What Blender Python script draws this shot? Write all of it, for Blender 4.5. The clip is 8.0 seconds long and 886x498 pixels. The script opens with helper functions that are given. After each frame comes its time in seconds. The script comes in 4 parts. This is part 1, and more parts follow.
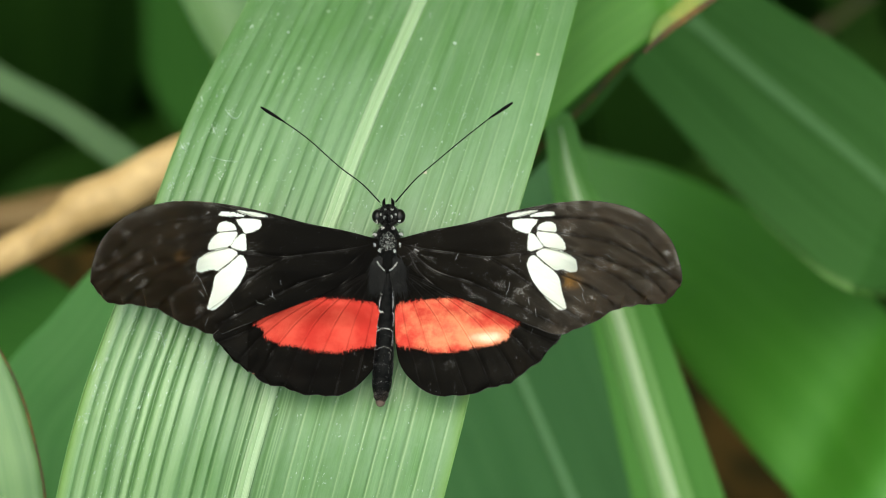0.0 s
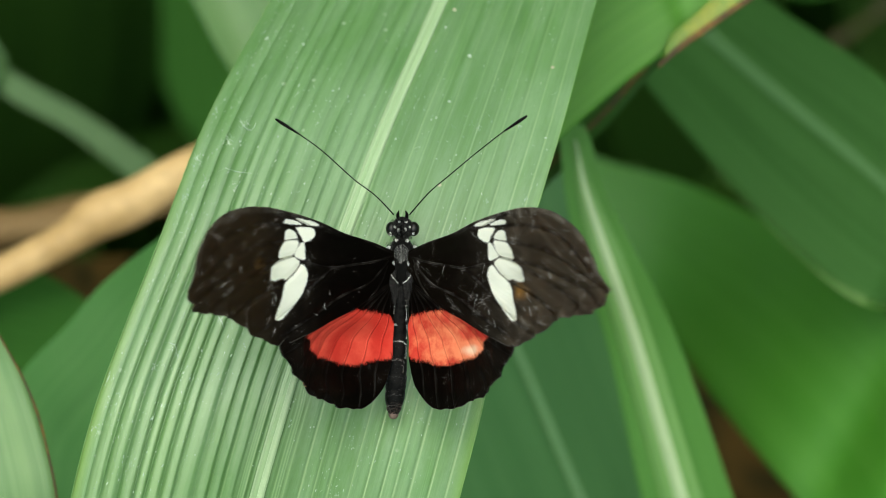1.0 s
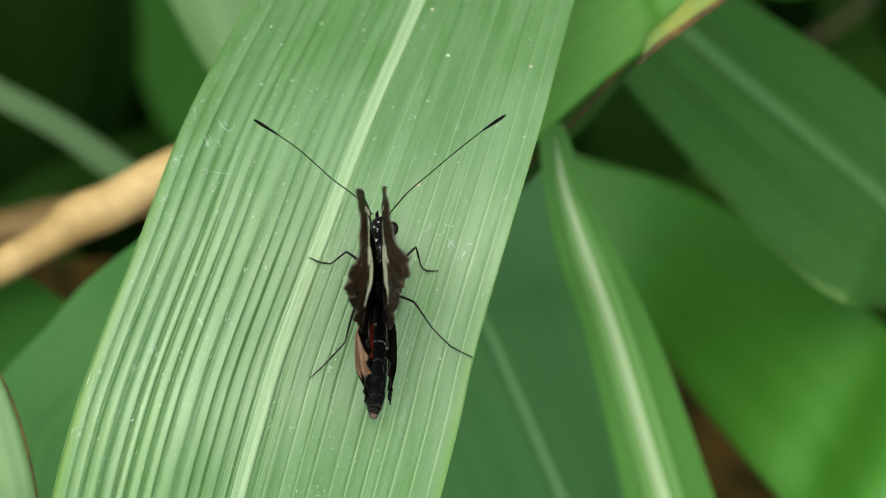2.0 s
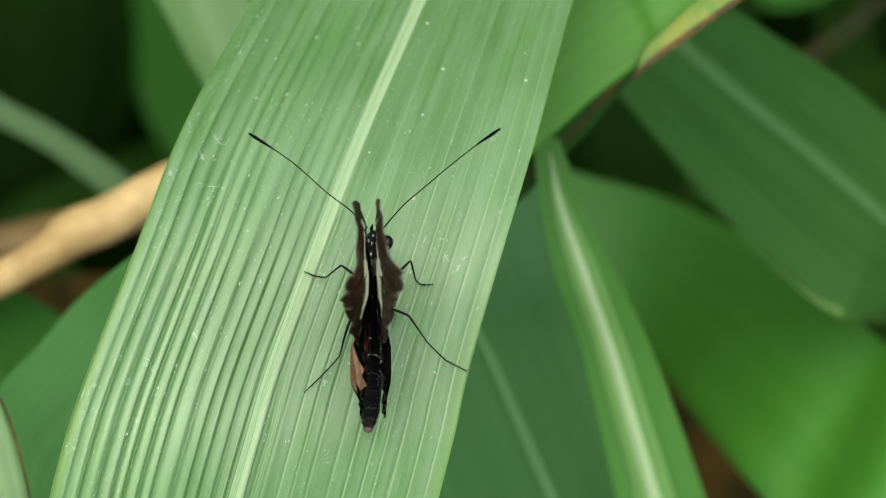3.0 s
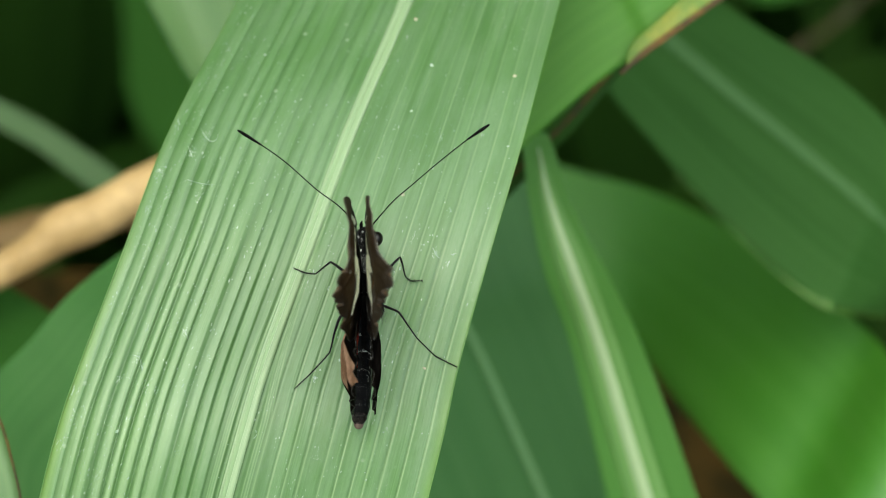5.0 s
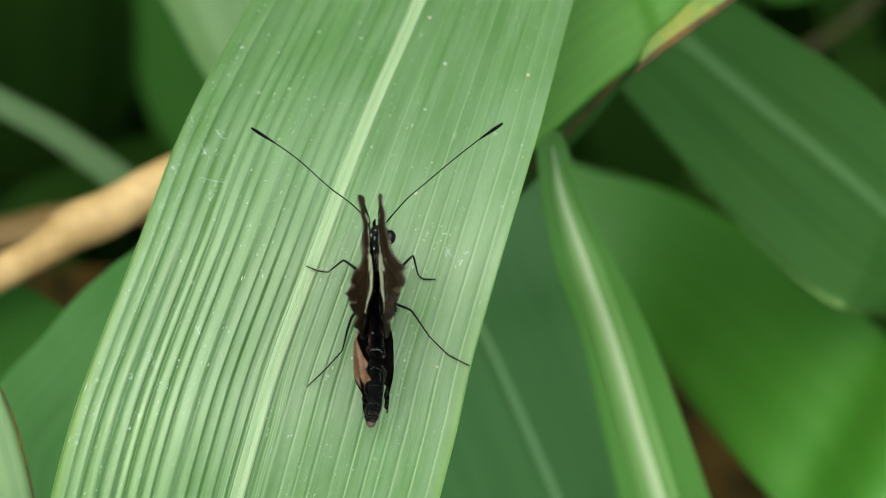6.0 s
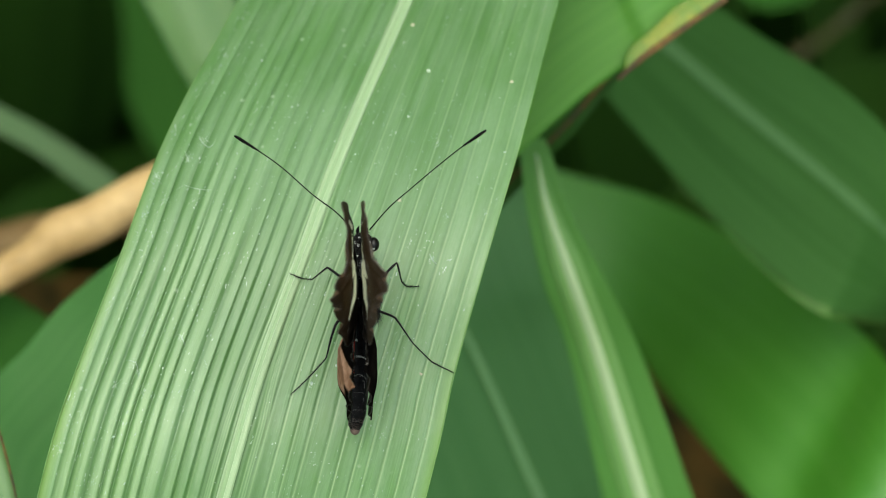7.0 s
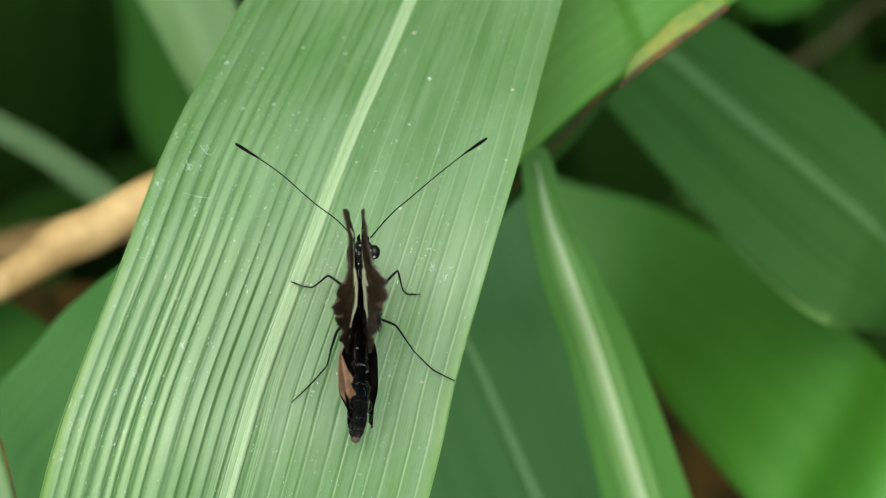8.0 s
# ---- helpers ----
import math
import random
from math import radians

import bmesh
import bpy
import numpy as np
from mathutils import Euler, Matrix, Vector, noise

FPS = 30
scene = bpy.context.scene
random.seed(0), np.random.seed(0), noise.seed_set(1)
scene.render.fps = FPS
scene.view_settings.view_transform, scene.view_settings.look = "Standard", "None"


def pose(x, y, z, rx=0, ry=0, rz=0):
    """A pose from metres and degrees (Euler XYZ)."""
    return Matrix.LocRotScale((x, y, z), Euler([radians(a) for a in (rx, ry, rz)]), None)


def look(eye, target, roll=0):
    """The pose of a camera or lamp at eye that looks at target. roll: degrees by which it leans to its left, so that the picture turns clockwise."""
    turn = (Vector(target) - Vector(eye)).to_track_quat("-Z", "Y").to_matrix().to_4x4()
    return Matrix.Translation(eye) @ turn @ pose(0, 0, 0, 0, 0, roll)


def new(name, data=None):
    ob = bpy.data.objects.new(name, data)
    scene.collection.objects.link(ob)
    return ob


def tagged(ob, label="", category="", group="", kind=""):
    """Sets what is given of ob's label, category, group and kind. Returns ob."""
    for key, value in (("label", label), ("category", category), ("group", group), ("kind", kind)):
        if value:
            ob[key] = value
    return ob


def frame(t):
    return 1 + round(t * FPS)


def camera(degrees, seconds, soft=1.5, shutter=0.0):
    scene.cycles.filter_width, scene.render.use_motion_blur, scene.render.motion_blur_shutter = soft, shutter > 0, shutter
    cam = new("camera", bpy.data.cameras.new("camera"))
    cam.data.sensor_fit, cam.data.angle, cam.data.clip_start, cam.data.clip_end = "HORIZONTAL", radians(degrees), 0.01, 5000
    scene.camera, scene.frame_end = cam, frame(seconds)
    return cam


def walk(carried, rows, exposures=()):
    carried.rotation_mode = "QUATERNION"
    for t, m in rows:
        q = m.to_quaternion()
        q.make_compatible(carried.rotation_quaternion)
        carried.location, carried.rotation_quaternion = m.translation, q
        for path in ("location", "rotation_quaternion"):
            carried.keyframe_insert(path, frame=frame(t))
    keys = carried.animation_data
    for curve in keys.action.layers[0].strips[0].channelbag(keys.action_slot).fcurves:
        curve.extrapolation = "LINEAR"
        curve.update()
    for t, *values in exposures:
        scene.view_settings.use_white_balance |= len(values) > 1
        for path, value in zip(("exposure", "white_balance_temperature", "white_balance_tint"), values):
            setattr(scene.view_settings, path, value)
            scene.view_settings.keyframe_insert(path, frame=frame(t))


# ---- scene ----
# The place is laid out on the axes of the first view at the sitting leaf: u right, v up, w towards the eye.
SPAN = 6.73e-5                      # metres per unit of layout on the sitting leaf's plane
LENS = 14.0                         # degrees across
DIST = 784 * SPAN / math.tan(radians(LENS / 2))
TILT = radians(50)                  # how steeply the camera looks down
U = Vector((1, 0, 0))
V = Vector((0, math.sin(TILT), math.cos(TILT)))
W = Vector((0, -math.cos(TILT), math.sin(TILT)))
HOME = Vector((0, 0, 0.75))         # the sitting leaf, this high over the soil
BASIS = Matrix((U, V, W)).transposed().to_4x4()
EYE = HOME + W * DIST


def at(x, y, deep=0.0):
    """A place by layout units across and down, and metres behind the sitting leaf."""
    k = SPAN * (DIST + deep) / DIST
    return HOME + U * ((x - 784) * k) + V * ((441 - y) * k) - W * deep


# ---- camera ----
cam = camera(LENS, 8.0, soft=0.35, shutter=0.3)
cam.data.dof.use_dof = True
cam.data.dof.focus_distance = DIST - 0.0095
cam.data.dof.aperture_fstop = 25.0
PAN = [(0, 0, 0), (0.2, 1, 1), (0.3, 6, 6), (0.4, 16, 9), (0.5, 26, 12), (0.7, 29, 16), (0.8, 26.5, 18),
       (1.0, 24.5, 22.5), (1.1, 28, 22), (1.2, 31.5, 21), (1.3, 31, 20), (1.4, 26, 19.5), (1.5, 18.4, 20.5), (1.7, -3, 17.5),
       (2.2, -14, 28), (2.8, -17.5, 41), (3.0, -21.4, 46), (3.2, -30.5, 52), (3.5, -50.5, 50.5), (3.8, -52, 46),
       (4.0, -53.3, 38.3), (4.2, -46.6, 34), (4.5, -38.2, 35.2), (4.7, -43, 39.5), (5.2, -36, 37), (5.8, -22, 33.5),
       (6.0, -17, 36.5), (6.2, -21.4, 38.5), (6.5, -35.2, 44.4), (7.0, -45.9, 49), (7.2, -39.5, 49.3), (7.5, -36.7, 50.5),
       (8.0, -44.4, 63)]
# the eye drifts a millimetre or two: seconds, millimetres to the side and up
DRIFT = [(0, 0, 0), (0.5, 0, -0.1), (1.0, 0.3, 0.7), (1.5, 0.2, 0.7), (3.0, 1.1, 0.1), (3.5, 1.2, 0), (4.0, 1.3, 0), (4.5, 0.9, 0.3), (6.0, 0.8, 0.9), (6.5, 1.5, 0.6), (7.0, 1.6, 0.6), (7.5, 1.4, 0.7), (8.0, 1.6, 0.4)]


def eye_at(t):
    x, y = (float(np.interp(t, [r[0] for r in DRIFT], [r[i] for r in DRIFT])) / 1000 for i in (1, 2))
    return EYE + U * x + V * y


walk(cam, [(t, look(eye_at(t), at(784 - dx, 441 - dy))) for t, dx, dy in PAN], [(0, 1.3, 6650, -3), (8, 1.3, 6650, -3)])

# ---- light ----
world = bpy.data.worlds.new("sky")
scene.world = world
world.use_nodes = True
wn, wl = world.node_tree.nodes, world.node_tree.links
sky = wn.new("ShaderNodeTexSky")
sky.sky_type, sky.sun_disc = "NISHITA", False
sky.sun_elevation, sky.sun_rotation = radians(72), radians(190)
sky.air_density, sky.dust_density = 1.0, 4.0
wn["Background"].inputs["Strength"].default_value = 0.1
wl.new(sky.outputs[0], wn["Background"].inputs["Color"])
sun_data = bpy.data.lights.new("sun", "SUN")
sun_data.energy, sun_data.angle, sun_data.color = 1.75, radians(92), (1.0, 0.97, 0.91)
sun = new("sun", sun_data)
sun.matrix_basis = look((-0.1, -0.65, 3.0), (0, 0, 0.75))


# ---- materials ----
def shader(name, rough=0.5, color=(0.5, 0.5, 0.5)):
    m = bpy.data.materials.new(name)
    m.use_nodes = True
    b = m.node_tree.nodes["Principled BSDF"]
    b.inputs["Roughness"].default_value = rough
    b.inputs["Base Color"].default_value = (*color, 1)
    return m, m.node_tree.nodes, m.node_tree.links, b


def noise_node(nodes, links, vector, scale, detail=4, rough=0.6):
    n = nodes.new("ShaderNodeTexNoise")
    n.inputs["Scale"].default_value, n.inputs["Detail"].default_value, n.inputs["Roughness"].default_value = scale, detail, rough
    if vector is not None:
        links.new(vector, n.inputs["Vector"])
    return n


def mapped(nodes, links, vector, scale):
    m = nodes.new("ShaderNodeMapping")
    m.inputs["Scale"].default_value = scale
    links.new(vector, m.inputs["Vector"])
    return m.outputs[0]


def mixed(nodes, links, fac, a, b, how="MIX"):
    m = nodes.new("ShaderNodeMix")
    m.data_type, m.blend_type = "RGBA", how
    for sock, v in ((m.inputs[0], fac), (m.inputs[6], a), (m.inputs[7], b)):
        if isinstance(v, (int, float)):
            sock.default_value = v
        elif isinstance(v, tuple):
            sock.default_value = (*v, 1)
        else:
            links.new(v, sock)
    return m.outputs[2]


def bump(nodes, links, height, strength, distance, under=None):
    b = nodes.new("ShaderNodeBump")
    b.inputs["Strength"].default_value, b.inputs["Distance"].default_value = strength, distance
    links.new(height, b.inputs["Height"])
    if under is not None:
        links.new(under, b.inputs["Normal"])
    return b.outputs[0]


def leaf_material(name, dark, light, vein, rough=0.38, through_it=0.22, lines=60.0, dusty=0.0, warm=(0.16, 0.30, 0.02), shine=0.5, ribs=None, streaky=0.5, relief=0.3, whiten=0.0, toned=None):
    """A grass leaf: veins run along its length (UV: across 0 to 1, along in metres)."""
    m, n, k, b = shader(name, rough)
    b.inputs["Specular IOR Level"].default_value = shine
    uv = n.new("ShaderNodeUVMap").outputs[0]
    fine = noise_node(n, k, mapped(n, k, uv, (lines * 4, 14, 1)), 1.0, 3, 0.6)
    broad = noise_node(n, k, mapped(n, k, uv, (lines * 0.7, 6, 1)), 1.0, 2, 0.5)
    patch = noise_node(n, k, mapped(n, k, uv, (5, 45, 1)), 1.0, 4, 0.6)
    c1 = mixed(n, k, ramp_out(n, k, broad.outputs[0], 0.35, 0.65), dark, light)
    c2 = mixed(n, k, ramp_out(n, k, fine.outputs[0], 0.52, 0.75, streaky), c1, vein)
    c3 = mixed(n, k, ramp_out(n, k, patch.outputs[0], 0.45, 0.8, 0.35), c2, tuple(0.75 * a for a in dark))
    if dusty:
        tex = n.new("ShaderNodeTexCoord").outputs["Object"]
        v = n.new("ShaderNodeTexVoronoi")
        v.inputs["Scale"].default_value = 420
        k.new(tex, v.inputs["Vector"])
        where = noise_node(n, k, tex, 60, 3)
        dots = ramp_out(n, k, v.outputs["Distance"], 0.16, 0.05)
        gate = ramp_out(n, k, where.outputs[0], 0.5, 0.62)
        mul = n.new("ShaderNodeMath")
        mul.operation = "MULTIPLY"
        k.new(dots, mul.inputs[0]), k.new(gate, mul.inputs[1])
        mul2 = n.new("ShaderNodeMath")
        mul2.operation = "MULTIPLY"
        k.new(mul.outputs[0], mul2.inputs[0])
        mul2.inputs[1].default_value = dusty
        c3 = mixed(n, k, mul2.outputs[0], c3, (0.55, 0.62, 0.5))
    if whiten:
        # whitish tint in drawn-out patches
        film = noise_node(n, k, mapped(n, k, uv, (16, 60, 1)), 1.0, 5, 0.65)
        grain = noise_node(n, k, mapped(n, k, uv, (160, 900, 1)), 1.0, 3, 0.7)
        both = n.new("ShaderNodeMath")
        both.operation = "MULTIPLY"
        k.new(ramp_out(n, k, film.outputs[0], 0.32, 0.66), both.inputs[0]), k.new(ramp_out(n, k, grain.outputs[0], -0.3, 0.9, whiten), both.inputs[1])
        c3 = mixed(n, k, both.outputs[0], c3, (0.225, 0.33, 0.20))
    if ribs:
        rib = n.new("ShaderNodeAttribute")
        rib.attribute_name = "rib"
        soft_rib = n.new("ShaderNodeMath")
        soft_rib.operation = "MULTIPLY"
        k.new(rib.outputs["Fac"], soft_rib.inputs[0])
        k.new(ramp_out(n, k, broad.outputs[0], 0.0, 0.6), soft_rib.inputs[1])
        c3 = mixed(n, k, soft_rib.outputs[0], c3, ribs)
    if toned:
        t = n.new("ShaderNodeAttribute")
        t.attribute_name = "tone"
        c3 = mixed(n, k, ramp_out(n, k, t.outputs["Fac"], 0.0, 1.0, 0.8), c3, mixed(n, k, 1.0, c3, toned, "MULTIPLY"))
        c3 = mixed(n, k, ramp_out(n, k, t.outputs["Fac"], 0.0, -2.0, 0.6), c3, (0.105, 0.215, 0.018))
    k.new(c3, b.inputs["Base Color"])
    k.new(bump(n, k, fine.outputs[0], relief, 0.0003), b.inputs["Normal"])
    tr = n.new("ShaderNodeBsdfTranslucent")
    tr.inputs["Color"].default_value = (*warm, 1)
    mix = n.new("ShaderNodeMixShader")
    mix.inputs[0].default_value = through_it
    k.new(b.outputs[0], mix.inputs[1]), k.new(tr.outputs[0], mix.inputs[2])
    k.new(mix.outputs[0], n["Material Output"].inputs["Surface"])
    return m


def ramp_out(n, k, value, low, high, top=1.0):
    r = n.new("ShaderNodeMapRange")
    r.interpolation_type = "SMOOTHSTEP"
    r.inputs["From Min"].default_value, r.inputs["From Max"].default_value = low, high
    r.inputs["To Max"].default_value = top
    k.new(value, r.inputs["Value"])
    return r.outputs[0]


LEAF = leaf_material("sitting leaf", (0.062, 0.155, 0.036), (0.074, 0.174, 0.044), (0.14, 0.265, 0.095), 0.44, 0.12, 70, 0.5, shine=0.78, ribs=(0.30, 0.42, 0.215), streaky=0.5, relief=0.3, whiten=0.4, toned=(0.38, 0.52, 0.33))
LEAF_PALE = leaf_material("pale midrib", (0.21, 0.32, 0.16), (0.29, 0.40, 0.23), (0.50, 0.60, 0.43), 0.42, 0.08, 4, warm=(0.2, 0.3, 0.1), streaky=0.8, relief=0.5)
WHITE_RIB = leaf_material("whitish midrib", (0.29, 0.41, 0.20), (0.38, 0.49, 0.27), (0.46, 0.56, 0.35), 0.45, 0.1, 3)
# half shade is part of this base colour
SHADE = leaf_material("leaf darkened for half shade", (0.045, 0.14, 0.032), (0.06, 0.165, 0.042), (0.08, 0.19, 0.055), 0.5, 0.12, 50, shine=0.15)
RIB_DIM = leaf_material("dim midrib", (0.13, 0.28, 0.10), (0.18, 0.34, 0.14), (0.22, 0.38, 0.18), 0.45, 0.15, 8)
RIB_SIDE = leaf_material("soft green beside the midrib", (0.12, 0.27, 0.065), (0.16, 0.31, 0.09), (0.20, 0.35, 0.12), 0.45, 0.2, 8, shine=0.3)
RIB_FAINT = leaf_material("faint midrib", (0.055, 0.13, 0.040), (0.068, 0.148, 0.05), (0.08, 0.165, 0.062), 0.5, 0.12, 8, shine=0.1)
GREEN = leaf_material("green leaf", (0.056, 0.188, 0.015), (0.072, 0.218, 0.022), (0.09, 0.24, 0.034), 0.5, 0.25, 40, shine=0.35)
LIGHT = leaf_material("light green leaf", (0.09, 0.19, 0.06), (0.13, 0.24, 0.08), (0.16, 0.27, 0.1), 0.42, 0.2, 30)
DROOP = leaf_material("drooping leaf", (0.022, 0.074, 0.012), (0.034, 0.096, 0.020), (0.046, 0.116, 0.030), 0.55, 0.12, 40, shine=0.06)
# green lowered so that the colour itself holds the shade
BLUE = leaf_material("green leaf darkened for shade", (0.017, 0.070, 0.007), (0.027, 0.094, 0.013), (0.038, 0.11, 0.02), 0.55, 0.12, 40, shine=0.06)
MID = leaf_material("mid green leaf", (0.046, 0.138, 0.036), (0.062, 0.166, 0.048), (0.080, 0.192, 0.062), 0.45, 0.15, 60, shine=0.25)
SOFT = leaf_material("soft green leaf", (0.078, 0.22, 0.040), (0.10, 0.26, 0.052), (0.13, 0.29, 0.07), 0.45, 0.32, 40, shine=0.18)
BRIGHT = leaf_material("bright leaf", (0.048, 0.205, 0.008), (0.068, 0.24, 0.018), (0.09, 0.27, 0.035), 0.5, 0.2, 30, warm=(0.13, 0.40, 0.002), shine=0.9)
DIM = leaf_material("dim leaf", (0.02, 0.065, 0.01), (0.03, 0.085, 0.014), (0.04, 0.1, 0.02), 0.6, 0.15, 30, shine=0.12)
# deep shade put into the greens
SHADY = leaf_material("leaf darkened for deep shade", (0.016, 0.06, 0.008), (0.025, 0.08, 0.012), (0.03, 0.09, 0.016), 0.7, 0.1, 30, shine=0.05)
GREY = leaf_material("greyish leaf", (0.044, 0.10, 0.030), (0.058, 0.122, 0.040), (0.072, 0.14, 0.05), 0.5, 0.1, 40, shine=0.3)
# undergrowth: nearly black, most of its shade is in the colour
DARK = leaf_material("leaf darkened for undergrowth shade", (0.008, 0.027, 0.0025), (0.013, 0.039, 0.004), (0.018, 0.048, 0.006), 0.75, 0.1, 30, shine=0.08)


def plain(name, a, b2, rough, scale, relief=0.0, metal=0.0):
    m, n, k, b = shader(name, rough)
    tex = n.new("ShaderNodeTexCoord").outputs["Object"]
    big = noise_node(n, k, tex, scale, 5)
    small = noise_node(n, k, tex, scale * 9, 4)
    c = mixed(n, k, ramp_out(n, k, big.outputs[0], 0.35, 0.68), a, b2)
    c = mixed(n, k, ramp_out(n, k, small.outputs[0], 0.45, 0.8, 0.5), c, tuple(0.6 * x for x in a))
    k.new(c, b.inputs["Base Color"])
    if relief:
        k.new(bump(n, k, small.outputs[0], 0.6, relief), b.inputs["Normal"])
    return m


SOIL = plain("soil", (0.035, 0.022, 0.010), (0.07, 0.045, 0.02), 0.95, 14, 0.01)
STRAW = plain("dry stalk", (0.36, 0.235, 0.09), (0.52, 0.36, 0.16), 0.6, 60, 0.0005)
BROWN_EDGE = plain("withered edge", (0.036, 0.018, 0.0008), (0.12, 0.058, 0.003), 0.7, 300, 0.0003)
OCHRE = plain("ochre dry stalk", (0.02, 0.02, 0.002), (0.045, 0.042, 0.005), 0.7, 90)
# darker copy of the straw; its colour carries the shade
STRAW_DIM = plain("dry stalk dimmed for shade", (0.16, 0.10, 0.035), (0.26, 0.17, 0.065), 0.7, 60, 0.0005)
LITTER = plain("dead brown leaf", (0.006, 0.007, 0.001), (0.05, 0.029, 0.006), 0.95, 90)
LITTER.node_tree.nodes["Principled BSDF"].inputs["Specular IOR Level"].default_value = 0.1
STEM = plain("stem", (0.06, 0.13, 0.03), (0.1, 0.16, 0.04), 0.5, 40, 0.0003)


# ---- builders ----
def spline(points, ts):
    """Catmull-Rom through rows of numbers; ts from 0 to 1."""
    p = np.array(points, float)
    n = len(p)
    out = []
    for t in ts:
        f = min(max(t, 0), 1) * (n - 1)
        i = min(int(f), n - 2)
        f -= i
        a, b, c, d = p[max(i - 1, 0)], p[i], p[i + 1], p[min(i + 2, n - 1)]
        out.append(0.5 * (2 * b + (c - a) * f + (2 * a - 5 * b + 4 * c - d) * f * f + (3 * b - a - 3 * c + d) * f ** 3))
    return np.array(out)


def mesh_ob(name, verts, faces, material, parent=None, smooth=True):
    me = bpy.data.meshes.new(name)
    me.from_pydata([tuple(v) for v in verts], [], faces)
    for mat in material if isinstance(material, (list, tuple)) else [material]:
        me.materials.append(mat)
    if smooth:
        me.polygons.foreach_set("use_smooth", [True] * len(me.polygons))
    me.update()
    ob = new(name, me)
    ob.parent = parent
    return ob


def grid_faces(rows, cols):
    return [(i * cols + j, i * cols + j + 1, (i + 1) * cols + j + 1, (i + 1) * cols + j)
            for i in range(rows - 1) for j in range(cols - 1)]


def set_uv(ob, uvs):
    me = ob.data
    layer = me.uv_layers.new(name="UVMap")
    idx = np.empty(len(me.loops), int)
    me.loops.foreach_get("vertex_index", idx)
    layer.data.foreach_set("uv", np.asarray(uvs, np.float32)[idx].ravel())


def tube_data(points, radii, sides=8, steps=4, sharp=False):
    """A tapering tube along a smooth line, closed at both ends."""
    n = (len(points) - 1) * steps + 1
    ts = np.linspace(0, 1, n)
    line = spline(points, ts)
    if sharp:
        bends = np.linspace(0, 1, len(points))
        line = 0.25 * line + 0.75 * np.stack([np.interp(ts, bends, [p[i] for p in points]) for i in range(3)], 1)
    rad = spline([[r] for r in radii], ts)[:, 0]
    verts, faces = [], []
    side = None
    for i, p in enumerate(line):
        d = Vector(line[min(i + 1, n - 1)] - line[max(i - 1, 0)]).normalized()
        if side is None:
            side = d.orthogonal().normalized()
        side = (side - d * side.dot(d)).normalized()
        up = d.cross(side)
        for j in range(sides):
            a = 2 * math.pi * j / sides
            verts.append(Vector(p) + (side * math.cos(a) + up * math.sin(a)) * max(rad[i], 1e-6))
    for i in range(n - 1):
        for j in range(sides):
            faces.append((i * sides + j, i * sides + (j + 1) % sides, (i + 1) * sides + (j + 1) % sides, (i + 1) * sides + j))
    faces.append(tuple(range(sides))[::-1])
    faces.append(tuple((n - 1) * sides + j for j in range(sides)))
    return verts, faces


def tube(name, points, radii, material, parent=None, sides=8, steps=4, sharp=False):
    v, f = tube_data(points, radii, sides, steps, sharp)
    return mesh_ob(name, v, f, material, parent)


def blade(name, rows, material, parent, nu=40, nv=60, mid=0.5, fold=0.0, relief=None, thick=0.0004, ribs=None, tone=None):
    """A leaf blade from rows (edge x, edge y, other edge x, other edge y, metres behind, share of the width at which the midrib lies)."""
    rows = [q if len(q) > 5 else (*q, mid) for q in rows]
    ls = np.linspace(0, 1, nv)
    r = spline(rows, ls)
    verts, uvs, rib, shade, run, last = [], [], [], [], 0.0, None
    for i in range(nv):
        a, b = Vector(at(r[i][0], r[i][1], r[i][4])), Vector(at(r[i][2], r[i][3], r[i][4]))
        c, m = (a + b) / 2, r[i][5]
        run += (c - last).length if last is not None else 0
        last = c
        wide = (b - a).length
        for j in range(nu):
            s = j / (nu - 1)
            place = 2 * s * m if s < 0.5 else m + (s - 0.5) * 2 * (1 - m)
            h = fold * wide * (abs(s - 0.5) * 2) ** 1.3
            if relief:
                h += relief(s, r[i][1])
            verts.append(a.lerp(b, place) + W * h)
            uvs.append((s, run))
            rib.append(ribs(s, r[i][1]) if ribs else 0.0)
            shade.append(tone(s, r[i][1]) if tone else 0.0)
    ob = mesh_ob(name, verts, [f[::-1] for f in grid_faces(nv, nu)], material, parent)
    set_uv(ob, uvs)
    if ribs:
        ob.data.attributes.new("rib", "FLOAT", "POINT").data.foreach_set("value", np.array(rib, np.float32))
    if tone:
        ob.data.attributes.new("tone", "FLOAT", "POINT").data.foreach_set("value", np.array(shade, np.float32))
    so = ob.modifiers.new("thickness", "SOLIDIFY")
    so.thickness, so.offset = thick, -1
    return ob


